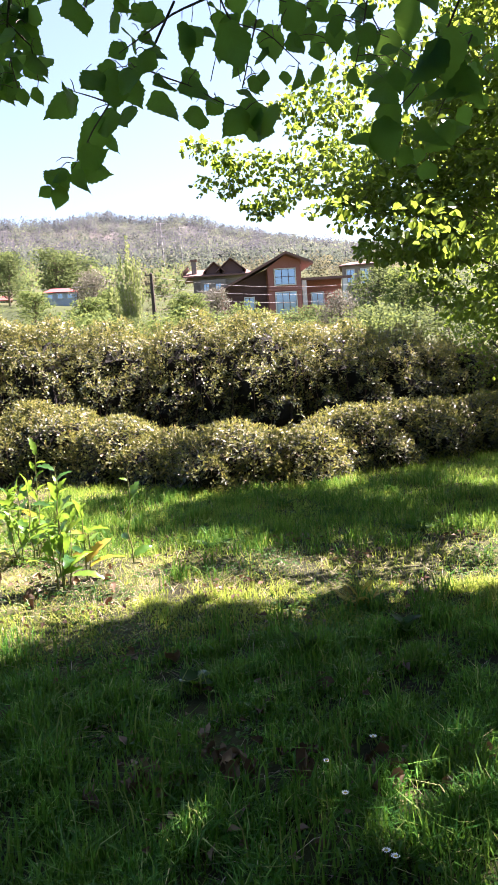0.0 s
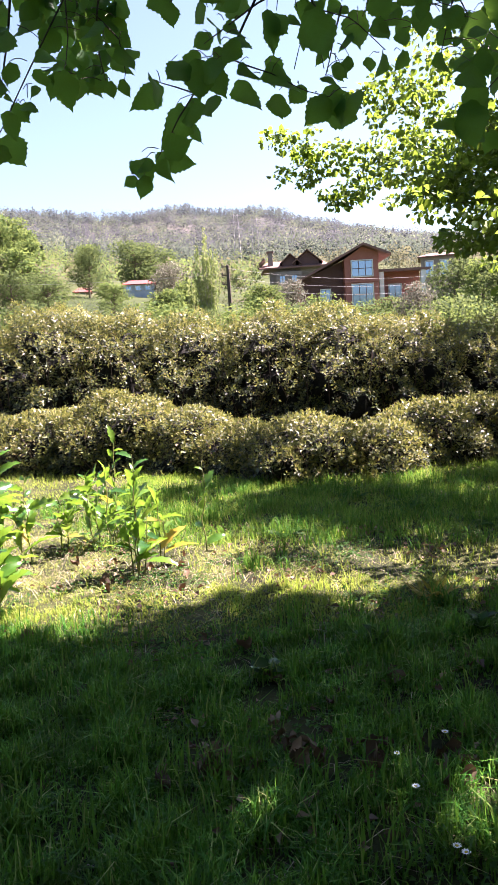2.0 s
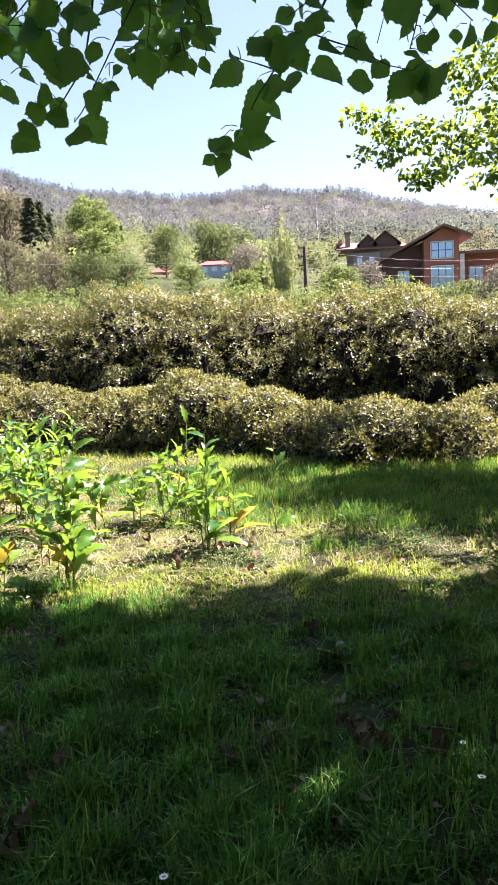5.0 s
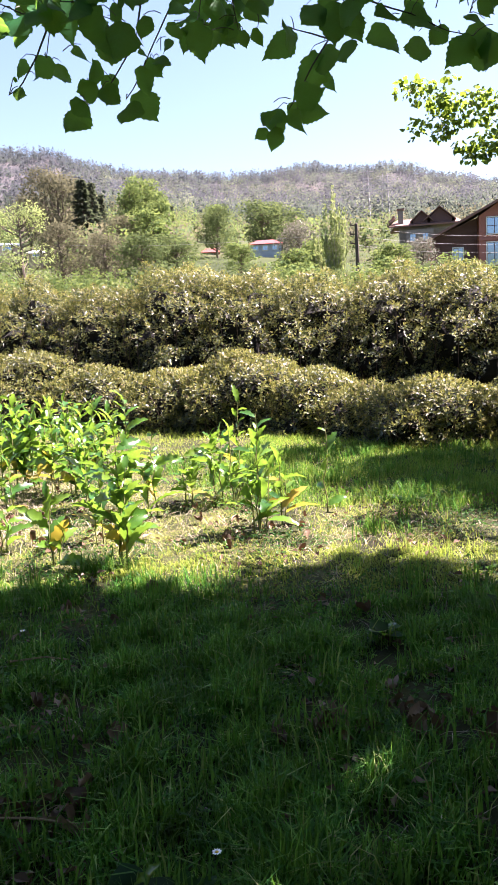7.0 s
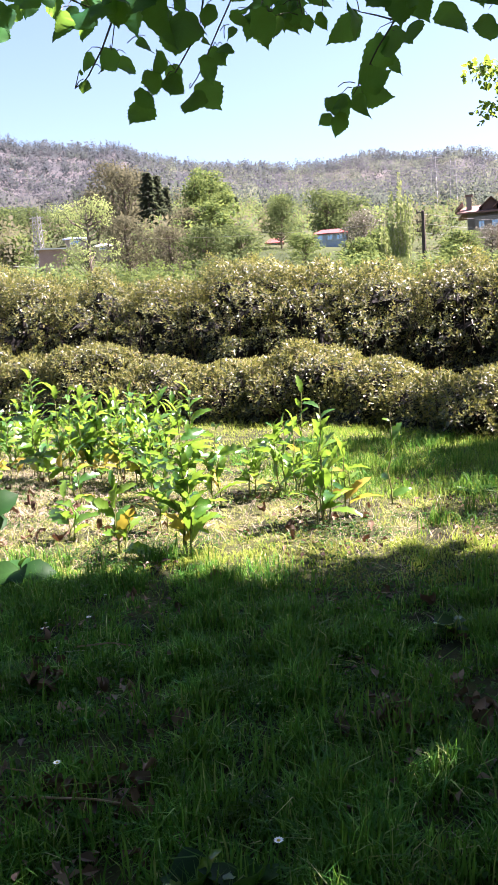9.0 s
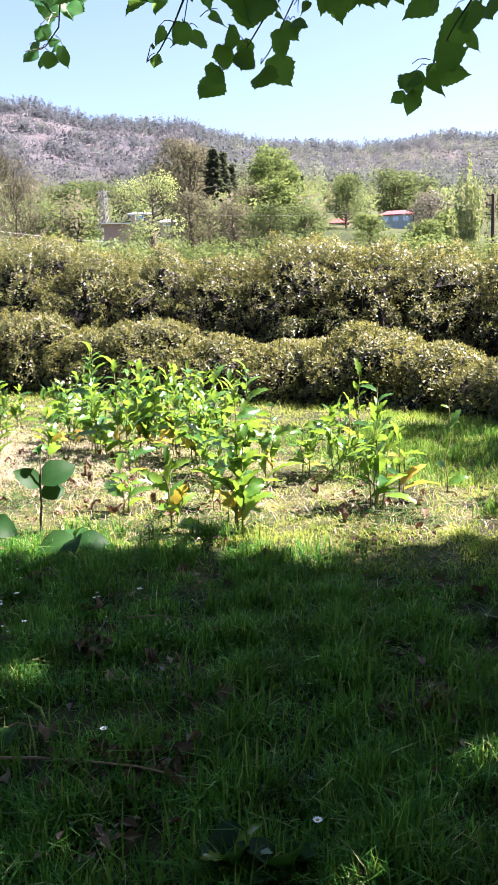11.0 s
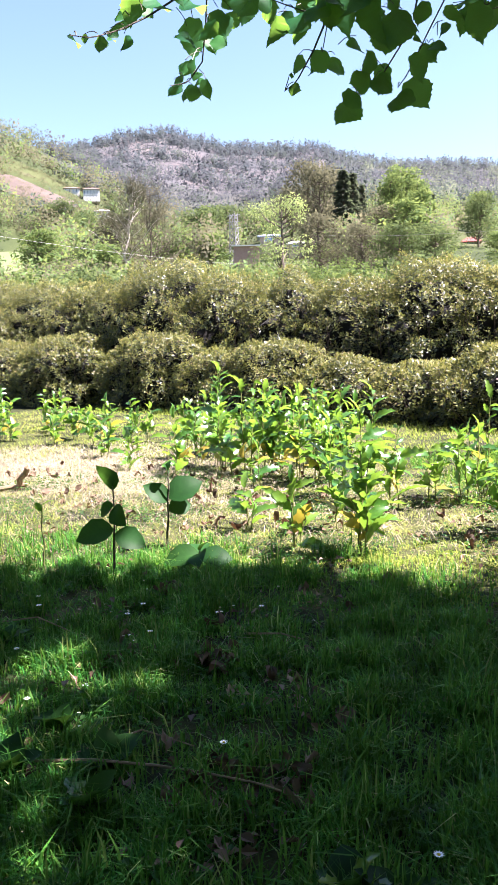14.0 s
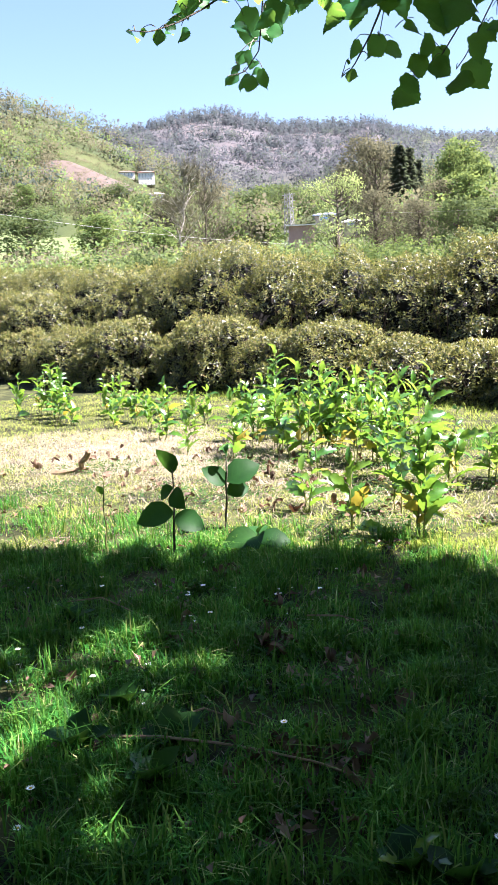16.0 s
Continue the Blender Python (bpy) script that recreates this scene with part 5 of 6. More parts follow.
def small_house(az, dist, wide, deep, wall_h, wall, roof, label, windows=2, el=None, frame_mat=None, pitch=1.2):
    """A low house with a hipped roof, set across the line of sight."""
    x, y, z = at(az, dist)
    if el is not None:
        z = high(el, dist)
    h = thing("house", x, y, z, label, "house")
    h.rotation_euler = (0, 0, radians(-az))
    w, d = wide / 2, deep / 2
    part("wall", box(-w, w, -d, d, -1.6, wall_h), wall, h)
    o, t = 0.45, wall_h + pitch
    V = np.array([(-w - o, -d - o, wall_h), (w + o, -d - o, wall_h), (w + o, d + o, wall_h), (-w - o, d + o, wall_h), (-w * 0.5, 0, t), (w * 0.5, 0, t)])
    V = np.vstack([V, V[:4] - [0, 0, 0.18]])
    part("roof", (V, np.array([(0, 1, 5, 4), (1, 2, 5, 5), (2, 3, 4, 5), (3, 0, 4, 4), (6, 7, 1, 0), (7, 8, 2, 1), (8, 9, 3, 2), (9, 6, 0, 3), (9, 8, 7, 6)])), roof, h)
    step = wide / (windows + 0.3)
    for k in range(windows):
        a = -w + step * (k + 0.28)
        window_unit(h, a, a + step * (0.62 if windows < 4 else 0.4), wall_h * 0.32, wall_h * 0.86, -d, 2, 1, frame_mat or M_WHITE, 0.14)
    return h


big_house()
old_house()
small_house(-10.5, 200, 7.6, 6, 2.4, M_BLUE, M_REDROOF, "small blue-grey house with white windows and a red roof", 3, 5.05, pitch=1.2)
small_house(-14.4, 205, 4.0, 4, 1.4, M_CREAM, M_REDROOF, "little house with a red hipped roof among trees", 1, 5.0)
small_house(-29.75, 138, 4.3, 5, 2.2, M_PALEBRICK, M_WHITE, "small pale brick house with a flat white roof beside the pylon", 0, 4.85, pitch=0.25)
small_house(-28.1, 145, 3.6, 5, 1.5, M_CREAM, M_BLUE, "small house with a blue sheet roof behind trees", 1, 5.75, pitch=0.55)
small_house(-26.3, 145, 2.6, 4, 1.0, M_CREAM, M_WHITE, "small shed with a white sheet roof behind the fruit tree", 1, 5.4, pitch=0.6)
small_house(-40.3, 392, 7.5, 8, 4.0, M_WHITE, M_ROOF, "white house on the hillside with a brown roof", 5, 9.1)
small_house(-41.6, 396, 7, 8, 3.0, M_WHITE, M_ROOF, "pale house on the hillside with a brown roof", 4, 9.3)
small_house(-39.7, 330, 6, 7, 2.0, M_WHITE, M_CREAM, "low white building on the hillside", 4, 7.9)
small_house(10.4, 130, 5, 7, 4.6, M_CREAM, M_ROOF, "grey house half hidden by leaves", 2, 4.2, pitch=0.8)


def wood_pole(az, dist, el_top):
    x, y, z = at(az, dist)
    h = high(el_top, dist) - z
    ob = thing("utility_pole", x, y, z, "dark weathered wooden utility pole", "pole")
    V, F = tube(np.array([(0.0, 0, -0.3), (0, 0, h * 0.5), (-0.03, 0, h)]), [0.19, 0.16, 0.13], 8)
    fast("post", V, F, M_POLE, ob)
    for k in range(3):
        zz = h - 0.15 - 0.75 * k
        part("bracket", box(-0.55, -0.1, -0.05, 0.05, zz, zz + 0.09), M_POLE, ob)
        V, F = tube(np.array([(-0.5, 0, zz + 0.09), (-0.5, 0, zz + 0.3)]), [0.07, 0.05], 6)
        fast("insulator", V, F, M_POLE, ob)


def lattice_pylon(az, dist, el_top, w0, w1, label):
    x, y, z = at(az, dist)
    h = high(el_top, dist) - z
    ob = thing("lattice_pylon", x, y, z, label, "pylon")
    for sx, sy in ((-1, -1), (1, -1), (1, 1), (-1, 1)):
        V, F = tube(np.array([(sx * w0 / 2, sy * w0 / 2, -0.5), (sx * w1 / 2, sy * w1 / 2, h)]), [0.09, 0.07], 4)
        fast("leg", V, F, M_STEEL, ob)
    n = 9
    braces = []
    for k in range(n):
        a, b = h * k / n, h * (k + 1) / n
        wa, wb = (w0 + (w1 - w0) * k / n) / 2, (w0 + (w1 - w0) * (k + 1) / n) / 2
        for sx, sy, ex, ey in ((-1, -1, 1, -1), (1, -1, 1, 1), (1, 1, -1, 1), (-1, 1, -1, -1)):
            braces.append(tube(np.array([(sx * wa, sy * wa, a), (ex * wb, ey * wb, b)]), [0.045], 3))
            braces.append(tube(np.array([(ex * wa, ey * wa, a), (sx * wb, sy * wb, b)]), [0.045], 3))
    V, F = joined(braces)
    fast("bracing", V, F, M_STEEL, ob)
    for k in range(3):
        zz = h * (0.97 - 0.11 * k)
        V, F = tube(np.array([(-w0 * 0.9, 0, zz), (w0 * 0.9, 0, zz)]), [0.07], 4)
        fast("crossarm", V, F, M_STEEL, ob)


def wire(a, b, sag, thick, label, group):
    V, F = tube(bent(a, b, sag, 0, 14), [thick], 4)
    tagged(fast("overhead_wire", V, F, M_WIRE), label, "wire", group)


wood_pole(-4.15, 70, 6.75)
lattice_pylon(-30.6, 150, 8.0, 1.5, 1.0, "slim grey lattice pylon beside small houses")
lattice_pylon(-3.38, 340, 10.2, 3.0, 1.6, "tall lattice pylon far off on the hillside")
lattice_pylon(-2.1, 300, 9.85, 3.0, 1.6, "tall lattice pylon far off on the hillside")
lattice_pylon(-0.2, 420, 9.6, 3.0, 1.6, "tall lattice pylon far off on the hillside")


def ray_pt(az, el, d):
    return (d * math.sin(radians(az)), d * math.cos(radians(az)), high(el, d))


wire(ray_pt(-56, 8.2, 45), ray_pt(-30.6, 4.6, 62), 0.35, 0.008, "pale overhead cable sagging across the slope", "cables")
for k in range(3):
    wire(ray_pt(-4.4, 6.6 - 0.62 * k, 70), ray_pt(14, 5.2 - 0.45 * k, 74), 0.9, 0.008, "pale power line passing in front of the house", "power lines")
wire(ray_pt(-24, 6.3, 110), ray_pt(-4.4, 6.2, 72), 0.5, 0.009, "thin power line across the trees", "power lines")


def open_patch(name, az0, az1, d0, d1, material, label, category):
    """A bare piece of the hillside, lying just over the land and sinking into it at its ragged rim."""
    A, D = np.meshgrid(np.radians(np.linspace(az0, az1, 26)), np.linspace(d0, d1, 16), indexing="ij")
    X, Y = D * np.sin(A), D * np.cos(A)
    u, v = np.meshgrid(np.linspace(-1, 1, 26), np.linspace(-1, 1, 16), indexing="ij")
    lift = 0.9 - 2.2 * np.clip(u ** 4 + v ** 4 + 0.3 * soft(X, Y, 7, 3), 0, 2)
    V = np.stack([X, Y, ground_z(X, Y) + lift], -1).reshape(-1, 3)
    i, j = np.meshgrid(np.arange(25), np.arange(15), indexing="ij")
    F = np.stack([i * 16 + j, i * 16 + j + 1, (i + 1) * 16 + j + 1, (i + 1) * 16 + j], -1).reshape(-1, 4)[:, ::-1]
    tagged(fast(name, V, F, material, None, "", True), label, category, kind="structure")


open_patch("earth_bank", -48, -40.6, 344, 380, M_EARTH, "bare brown earth bank on the hillside", "bank")
open_patch("pasture", -57, -43.2, 125, 290, M_PASTURE, "bright green mown pasture on the slope", "pasture")

# ---- meadow growth ----


def meadow_points(count, r0, r1, az0=-54, az1=24, power=1.0):
    r = (r0 ** 2 + (r1 ** 2 - r0 ** 2) * rng.random(count) ** power) ** 0.5
    a = np.radians(rng.uniform(az0, az1, count))
    return r * np.sin(a), r * np.cos(a)


def hedge_front(x):
    return np.interp(x, [-20, -14.4, -10.3, -4, -2.3, -1, 0, 0.7, 1.5, 3, 6], [13.4, 12.9, 12.3, 11.3, 10.9, 10.4, 9.4, 9.4, 10.2, 11.1, 11.5])


def straw_patch(x, y):
    """Where the grass is thin and dry."""
    d = np.exp(-(((x + 6.2) / 2.1) ** 2 + ((y - 6.6) / 1.2) ** 2)) + 0.16 * np.exp(-(((x + 3.0) / 2.0) ** 2 + ((y - 5.8) / 0.75) ** 2)) + 0.05 * np.exp(-(((x - 0.6) / 1.5) ** 2 + ((y - 5.6) / 0.4) ** 2))
    return d * (0.85 + 0.35 * soft(x, y, 0.22, 41))


def grass(name, label, x, y, tall, width, material, lean=0.5, rise=1.0, fine=True):
    n = len(x)
    z = ground_z(x, y)
    h = tall * rng.uniform(0.45, 1.25, n)
    a = rng.random(n) * 2 * math.pi
    d = np.stack([np.cos(a), np.sin(a), 0 * a], -1)
    s = np.stack([-np.sin(a), np.cos(a), 0 * a], -1)
    b = rng.normal(0.5, 0.35, n)[:, None] * lean
    P = np.stack([x, y, z - 0.01], -1)
    up = np.array([0, 0, rise])
    hh, w = h[:, None], (width * rng.uniform(0.6, 1.3, n))[:, None]
    m = P + up * hh * 0.55 + d * hh * b * 0.3
    t = P + up * hh * (1 - 0.35 * np.abs(b)) + d * hh * b
    V = np.stack([P - s * w * 0.5, P + s * w * 0.5, m + s * w * 0.42, m - s * w * 0.42, t], 1).reshape(-1, 3)
    i = np.arange(n)[:, None] * 5
    F = np.concatenate([i + [0, 1, 2], i + [0, 2, 3], i + [3, 2, 4]], 0)
    if not fine:
        V = np.stack([P - s * w * 0.5, P + s * w * 0.5, t], 1).reshape(-1, 3)
        F = np.arange(n * 3).reshape(-1, 3)
    tagged(fast(name, V, F, material), label, "grass", kind="stuff")


def tufted(x, y, seed):
    """Where grass stands thick: tussocks with thin gaps between them, from 0 to 1."""
    return np.clip(0.5 + 0.55 * soft(x, y, 0.13, seed) + 0.45 * soft(x, y, 0.42, seed + 3), 0, 1.3)


def dry_and_sunlit(x, y):
    """How pale the grass is, patch by patch: dry growth, plus sunlight painted in past the tree's shade edge, out in
    the open meadow.
    """
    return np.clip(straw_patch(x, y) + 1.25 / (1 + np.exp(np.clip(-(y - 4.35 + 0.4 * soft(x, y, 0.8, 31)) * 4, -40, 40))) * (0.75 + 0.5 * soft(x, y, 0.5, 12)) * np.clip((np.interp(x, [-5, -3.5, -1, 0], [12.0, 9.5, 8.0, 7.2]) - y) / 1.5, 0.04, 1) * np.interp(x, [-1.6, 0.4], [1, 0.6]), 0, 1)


def lawn():
    x, y = meadow_points(170000, 1.1, 5.2)
    t = tufted(x, y, 4)
    k = (t > 0.03 + rng.random(len(x)) * 0.62) & (rng.random(len(x)) > dry_and_sunlit(x, y) * 0.85)
    x, y, t = x[k], y[k], t[k]
    # past the shade edge a paler copy of the blades paints sunlight in
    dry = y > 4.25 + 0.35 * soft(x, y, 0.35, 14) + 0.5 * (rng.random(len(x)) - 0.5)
    grass("grass", "short meadow grass coloured pale as sunlit where the tree shade ends", x[dry], y[dry], 0.03 + 0.04 * t[dry], 0.0060, M_MEADOW_SUNLIT, 1.4)
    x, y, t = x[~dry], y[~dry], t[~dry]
    grass("grass", "thick uneven meadow grass, coloured dark for the tree shade", x, y, (0.04 + 0.11 * t ** 1.4) * (1 - 0.5 * np.clip((y - 4.2) / 0.6, 0, 1) * np.interp(x, [-1.6, 0], [1, 0.2])), 0.0060, M_GRASS_SHADED, 1.15)
    x, y = meadow_points(200000, 5.0, 16.5, power=1.25)
    t = tufted(x, y, 4)
    k = (y < hedge_front(x) + 0.5) & (t > rng.random(len(x)) * 0.8) & (rng.random(len(x)) > np.minimum(dry_and_sunlit(x, y) * 0.8, np.where(np.hypot(x, y) > 9, 0.5, 1)) + straw_patch(x, y) * 0.5)
    x, y, t = x[k], y[k], t[k]
    grass("grass", "meadow grass before the tea bushes, coloured pale as sunlit", x, y, (0.032 + 0.05 * t) * np.interp(x, [-2, -0.5], [1, 1.6]) + 0.10 * np.exp(-((y - hedge_front(x)) / 0.6) ** 2), 0.0080, M_MEADOW_SUNLIT, 1.6, 0.9, False)
    x, y = rng.uniform(-2.2, 4.5, 90000), rng.uniform(6.4, 11.2, 90000)
    t = tufted(x, y, 6)
    k = (y < hedge_front(x) + 0.3) & (t > rng.random(len(x)) * 0.7) & (np.abs(np.degrees(np.arctan2(x, y)) - 2) < 19)
    x, y, t = x[k], y[k], t[k]
    grass("grass", "lush uneven grass in front of the tea bushes", x, y, 0.06 + 0.07 * t, 0.0085, M_LUSH, 1.2, 1.0, False)
    # blades paled for dryness and for painted sunlight
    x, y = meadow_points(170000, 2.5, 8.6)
    k = (rng.random(len(x)) < dry_and_sunlit(x, y) * 0.9 + 0.012) & (y < hedge_front(x))
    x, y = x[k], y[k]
    grass("yellow_grass", "dry yellow-green grass in the open meadow, paled further as sunlit", x, y, 0.05 * (1 + 0.5 * soft(x, y, 0.2, 3)), 0.0065, M_DRY_SUNLIT, 2.0, 0.7, False)
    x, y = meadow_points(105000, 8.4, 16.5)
    k = (rng.random(len(x)) < dry_and_sunlit(x, y) * 0.8 + 0.04) & (y < hedge_front(x) + 0.2)
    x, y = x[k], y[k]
    grass("yellow_grass", "dry yellow-green grass by the tea bushes, paled further as sunlit", x, y, 0.07 * (1 + 0.5 * soft(x, y, 0.2, 3)), 0.011, M_DRY_SUNLIT, 1.8, 0.75, False)
    # the meadow beside and behind
    a, r = rng.uniform(math.radians(22), math.radians(306), 14000), 10 * rng.random(14000) ** 0.5
    x, y = r * np.sin(a), r * np.cos(a)
    grass("grass", "meadow grass under the tree", x, y, 0.10 + 0 * x, 0.016, M_GRASS_SHADED, 1.0)
    # taller tufts
    cx, cy = meadow_points(900, 1.6, 9.5, power=1.1)
    k = rng.integers(0, 900, 27000)
    x, y = cx[k] + rng.normal(size=27000) * 0.05, cy[k] + rng.normal(size=27000) * 0.05
    k = (y < hedge_front(x)) & (dry_and_sunlit(x, y) < 0.5)
    grass("grass_tufts", "taller tufts of coarse green grass", x[k], y[k], 0.17 + 0 * x[k], 0.0075, M_TUFT, 1.1)
    # straw: thick in the bare patches, a few stalks everywhere
    x, y = meadow_points(190000, 1.3, 11)
    k = rng.random(len(x)) < straw_patch(x, y) * 1.2 + 0.010 + 0.03 * (soft(x, y, 0.5, 23) > 0.25) + 0.03 * dry_and_sunlit(x, y)
    x, y = x[k], y[k]
    grass("dry_grass", "dry straw-coloured grass and litter", x, y, 0.17 + 0 * x, 0.0036, M_STRAW, 2.0, 0.42)
    # clover and small round leaves
    x, y = meadow_points(60000, 1.2, 8.5)
    k = soft(x, y, 0.4, 17) > rng.random(len(x)) * 0.9 - 0.2
    x, y = x[k], y[k]
    n = len(x)
    P = np.stack([x, y, ground_z(x, y) + rng.uniform(0.01, 0.07, n)], -1)
    A = unit(random_dirs(n) * [1, 1, 0.3])
    L = rng.uniform(0.012, 0.03, n)
    V, F = leaf_cards(P, A, unit(random_dirs(n) * 0.5 + [0, 0, 1]), L, L * 0.85)
    tagged(fast("ground_cover", V, F, M_COVER), "clover and small broad leaves among the grass", "plants", kind="stuff")
    # litter of brown leaf bits
    x, y = meadow_points(7000, 1.2, 7)
    k = soft(x, y, 0.3, 23) > rng.random(len(x)) * 0.8 + 0.05
    x, y = x[k], y[k]
    n = len(x)
    P = np.stack([x, y, ground_z(x, y) + rng.uniform(0.015, 0.06, n)], -1)
    L = rng.uniform(0.025, 0.065, n)
    V, F = leaf_cards(P, unit(random_dirs(n) * [1, 1, 0.4]), unit(random_dirs(n) * 0.6 + [0, 0, 1]), L, L * 0.6, 0.3)
    tagged(fast("leaf_litter", V, F, M_DEADLITTER), "crumbled brown leaf litter lying in the grass", "litter", kind="stuff")


rng = np.random.default_rng(41)
lawn()


def weed_leaf_mesh(seed, material, wave, broad=1.0):
    """A lance-shaped leaf with a ragged toothed edge, 1 long along x, folded at the midrib and arching down."""
    r = random.Random(seed)
    V, F = [(0, 0, 0)], []
    n = 9 if wave > 0.1 else 7
    for k in range(n):
        s = (k + 0.7) / n
        w = 0.2 * broad * math.sin(math.pi * min(1.0, s) ** 0.9) ** 0.75 + 0.006
        z = 0.25 * s - (0.36 + 0.12 * wave * math.sin(seed)) * s * s
        e = [w * (1 + (0.45 * wave if k % 2 else -0.35 * wave) + r.uniform(-0.3, 0.3) * wave) for q in range(2)]
        V += [(s + (0.05 * wave if k % 2 else 0), e[0], z + 0.3 * e[0] + r.uniform(-wave, wave) * 0.05), (s, 0, z), (s + (0.05 * wave if k % 2 else 0), -e[1], z + 0.3 * e[1] + r.uniform(-wave, wave) * 0.05)]
    V.append((1.03, 0, -0.12))
    F += [(0, 2, 1), (0, 3, 2)]
    for k in range(n - 1):
        a = 1 + 3 * k
        F += [(a, a + 1, a + 4), (a, a + 4, a + 3), (a + 1, a + 2, a + 5), (a + 1, a + 5, a + 4)]
    a = 1 + 3 * (n - 1)
    F += [(a, a + 1, a + 3), (a + 1, a + 2, a + 3)]
    me = bpy.data.meshes.new("leaf")
    me.from_pydata(V, [], F)
    me.materials.append(material)
    me.polygons.foreach_set("use_smooth", [True] * len(me.polygons))
    return me


WEED_LEAVES = [weed_leaf_mesh(k, M_WEED, 0.5) for k in range(6)]
SHOOT_LEAVES = [weed_leaf_mesh(20 + k, M_SHOOT, 0.08, 1.7) for k in range(3)]
WEED_DRY = weed_leaf_mesh(9, M_WEEDDRY, 0.3)


def weed(x, y, tall, seed, stems=2, big=1.0, label="leafy green weed with lance-shaped leaves in the sun", count=None, wide=1.0, low=0.0, kinds=None):
    r = random.Random(seed)
    z = float(ground_z(x, y))
    ob = thing("weed_plant", x, y, z, label, "weed", "weeds before the tea bushes")
    for s in range(stems):
        a = r.uniform(0, 6.28)
        lean = r.uniform(0.05, 0.22) * (s > 0)
        h = tall * (1 if s == 0 else r.uniform(0.55, 0.95))
        foot = np.array([math.cos(a) * 0.05 * s, math.sin(a) * 0.05 * s, -0.02])
        head = foot + [math.cos(a) * lean * h, math.sin(a) * lean * h, h]
        p = bent(foot, head, 0, 0.012, 6)
        V, F = tube(p, [0.007, 0.003], 5)
        stem = fast("stem", V, F, M_STEM, ob)
        n = count or max(5, int(h * (22 if x < -1.8 else 12)))
        for k in range(n):
            f = low + (1 - low) * (k + 0.6) / n
            c = [np.interp(f * 5, np.arange(6), p[:, i]) for i in range(3)]
            leaf = new("leaf", WEED_DRY if not kinds and f < 0.3 and r.random() < 0.3 else r.choice(kinds or WEED_LEAVES))
            leaf.parent = stem
            L = big * r.uniform(0.12, 0.30) * (1.02 - 0.52 * f)
            leaf.matrix_basis = pose(*c, 0, 0, k * 137.5 + r.uniform(-25, 25)) @ pose(0, 0, 0, r.uniform(-60, 60), r.uniform(-62, 12) - 18 * f, 0) @ Matrix.Diagonal((L, L * 1.05 * wide, L, 1))


WEEDS = [(-4.59, 7.31, 1.13), (-4.00, 6.76, 0.99), (-3.96, 7.12, 0.96), (-4.93, 7.31, 0.67), (-3.49, 7.01, 0.94), (-3.22, 6.76, 0.91), (-3.04, 7.01, 0.93), (-1.95, 4.77, 1.0), (-2.98, 5.04, 0.34), (-2.42, 4.73, 0.48),
         (-2.16, 6.11, 0.70), (-2.04, 6.53, 0.45), (-1.71, 6.54, 0.64), (-1.58, 6.76, 0.90), (-1.18, 5.53, 0.56), (-1.06, 5.78, 0.56), (-2.46, 6.31, 0.98), (-3.85, 7.29, 0.76), (-5.45, 6.80, 0.35), (-6.30, 7.33, 0.45)]
WEEDS2 = [(-9.53, 8.59, 0.79), (-10.40, 9.07, 0.60), (-8.45, 8.83, 0.51), (-8.68, 8.18, 0.62), (-5.39, 7.58, 0.62), (-4.47, 7.10, 1.1), (-1.20, 5.65, 0.9), (-1.60, 6.43, 0.69), (-2.11, 7.69, 0.44), (-5.0, 7.8, 0.8), (-4.3, 7.9, 0.9),
          (-3.6, 7.8, 0.85), (-7.2, 8.2, 0.5), (-2.9, 6.4, 0.7), (-2.3, 5.3, 0.6), (-9.9, 8.9, 0.85), (-9.0, 8.3, 0.75), (-8.9, 9.1, 0.65), (-7.9, 8.6, 0.5), (-6.8, 8.0, 0.5), (-6.2, 7.8, 0.5), (-10.2, 8.5, 0.7)]
WEEDS3 = [(-9.2, 9.8, 0.6), (-8.1, 9.6, 0.5), (-7.3, 9.2, 0.55), (-10.8, 9.9, 0.6), (-6.6, 8.7, 0.5), (-5.8, 8.5, 0.6), (-7.7, 8.0, 0.4), (-4.9, 8.6, 0.8), (-4.1, 8.6, 0.8), (-3.3, 8.0, 0.7), (-5.3, 8.1, 0.75), (-4.7, 6.6, 0.5), (-3.5, 6.2, 0.45)]
for k, (x, y, tall) in enumerate(WEEDS + WEEDS2 + WEEDS3):
    weed(x, y, tall, 40 + k, 3 if tall > 0.7 else 2, 1.15, wide=0.8, low=0.15)
weed(-0.77, 6.24, 0.75, 90, 1, 1.0, "single tall weed with one broad drooping leaf", 5)


def shoot(x, y, tall, leaves):
    """A single dark stem with a few broad oval leaves: height on the stem, bearing, length, drop and twist of each."""
    z = float(ground_z(x, y))
    ob = thing("young_shoot", x, y, z, "young shoot with broad dark oval leaves at the shade's edge", "seedling", "young shoots in the meadow")
    p = bent((0, 0, -0.02), (0.02, 0.01, tall), 0, 0.006, 6)
    V, F = tube(p, [0.009, 0.004], 6)
    stem = fast("stem", V, F, M_BARK, ob)
    for k, (f, turn, size, drop, twist) in enumerate(leaves):
        c = [np.interp(f * 5, np.arange(6), p[:, i]) for i in range(3)]
        leaf = new("leaf", SHOOT_LEAVES[k % 3])
        leaf.parent = stem
        leaf.matrix_basis = pose(*c, 0, 0, turn) @ pose(0, 0, 0, 0, drop, 0) @ pose(0, 0, 0, twist, 0, 0) @ Matrix.Diagonal((size, size * 1.1, size, 1))


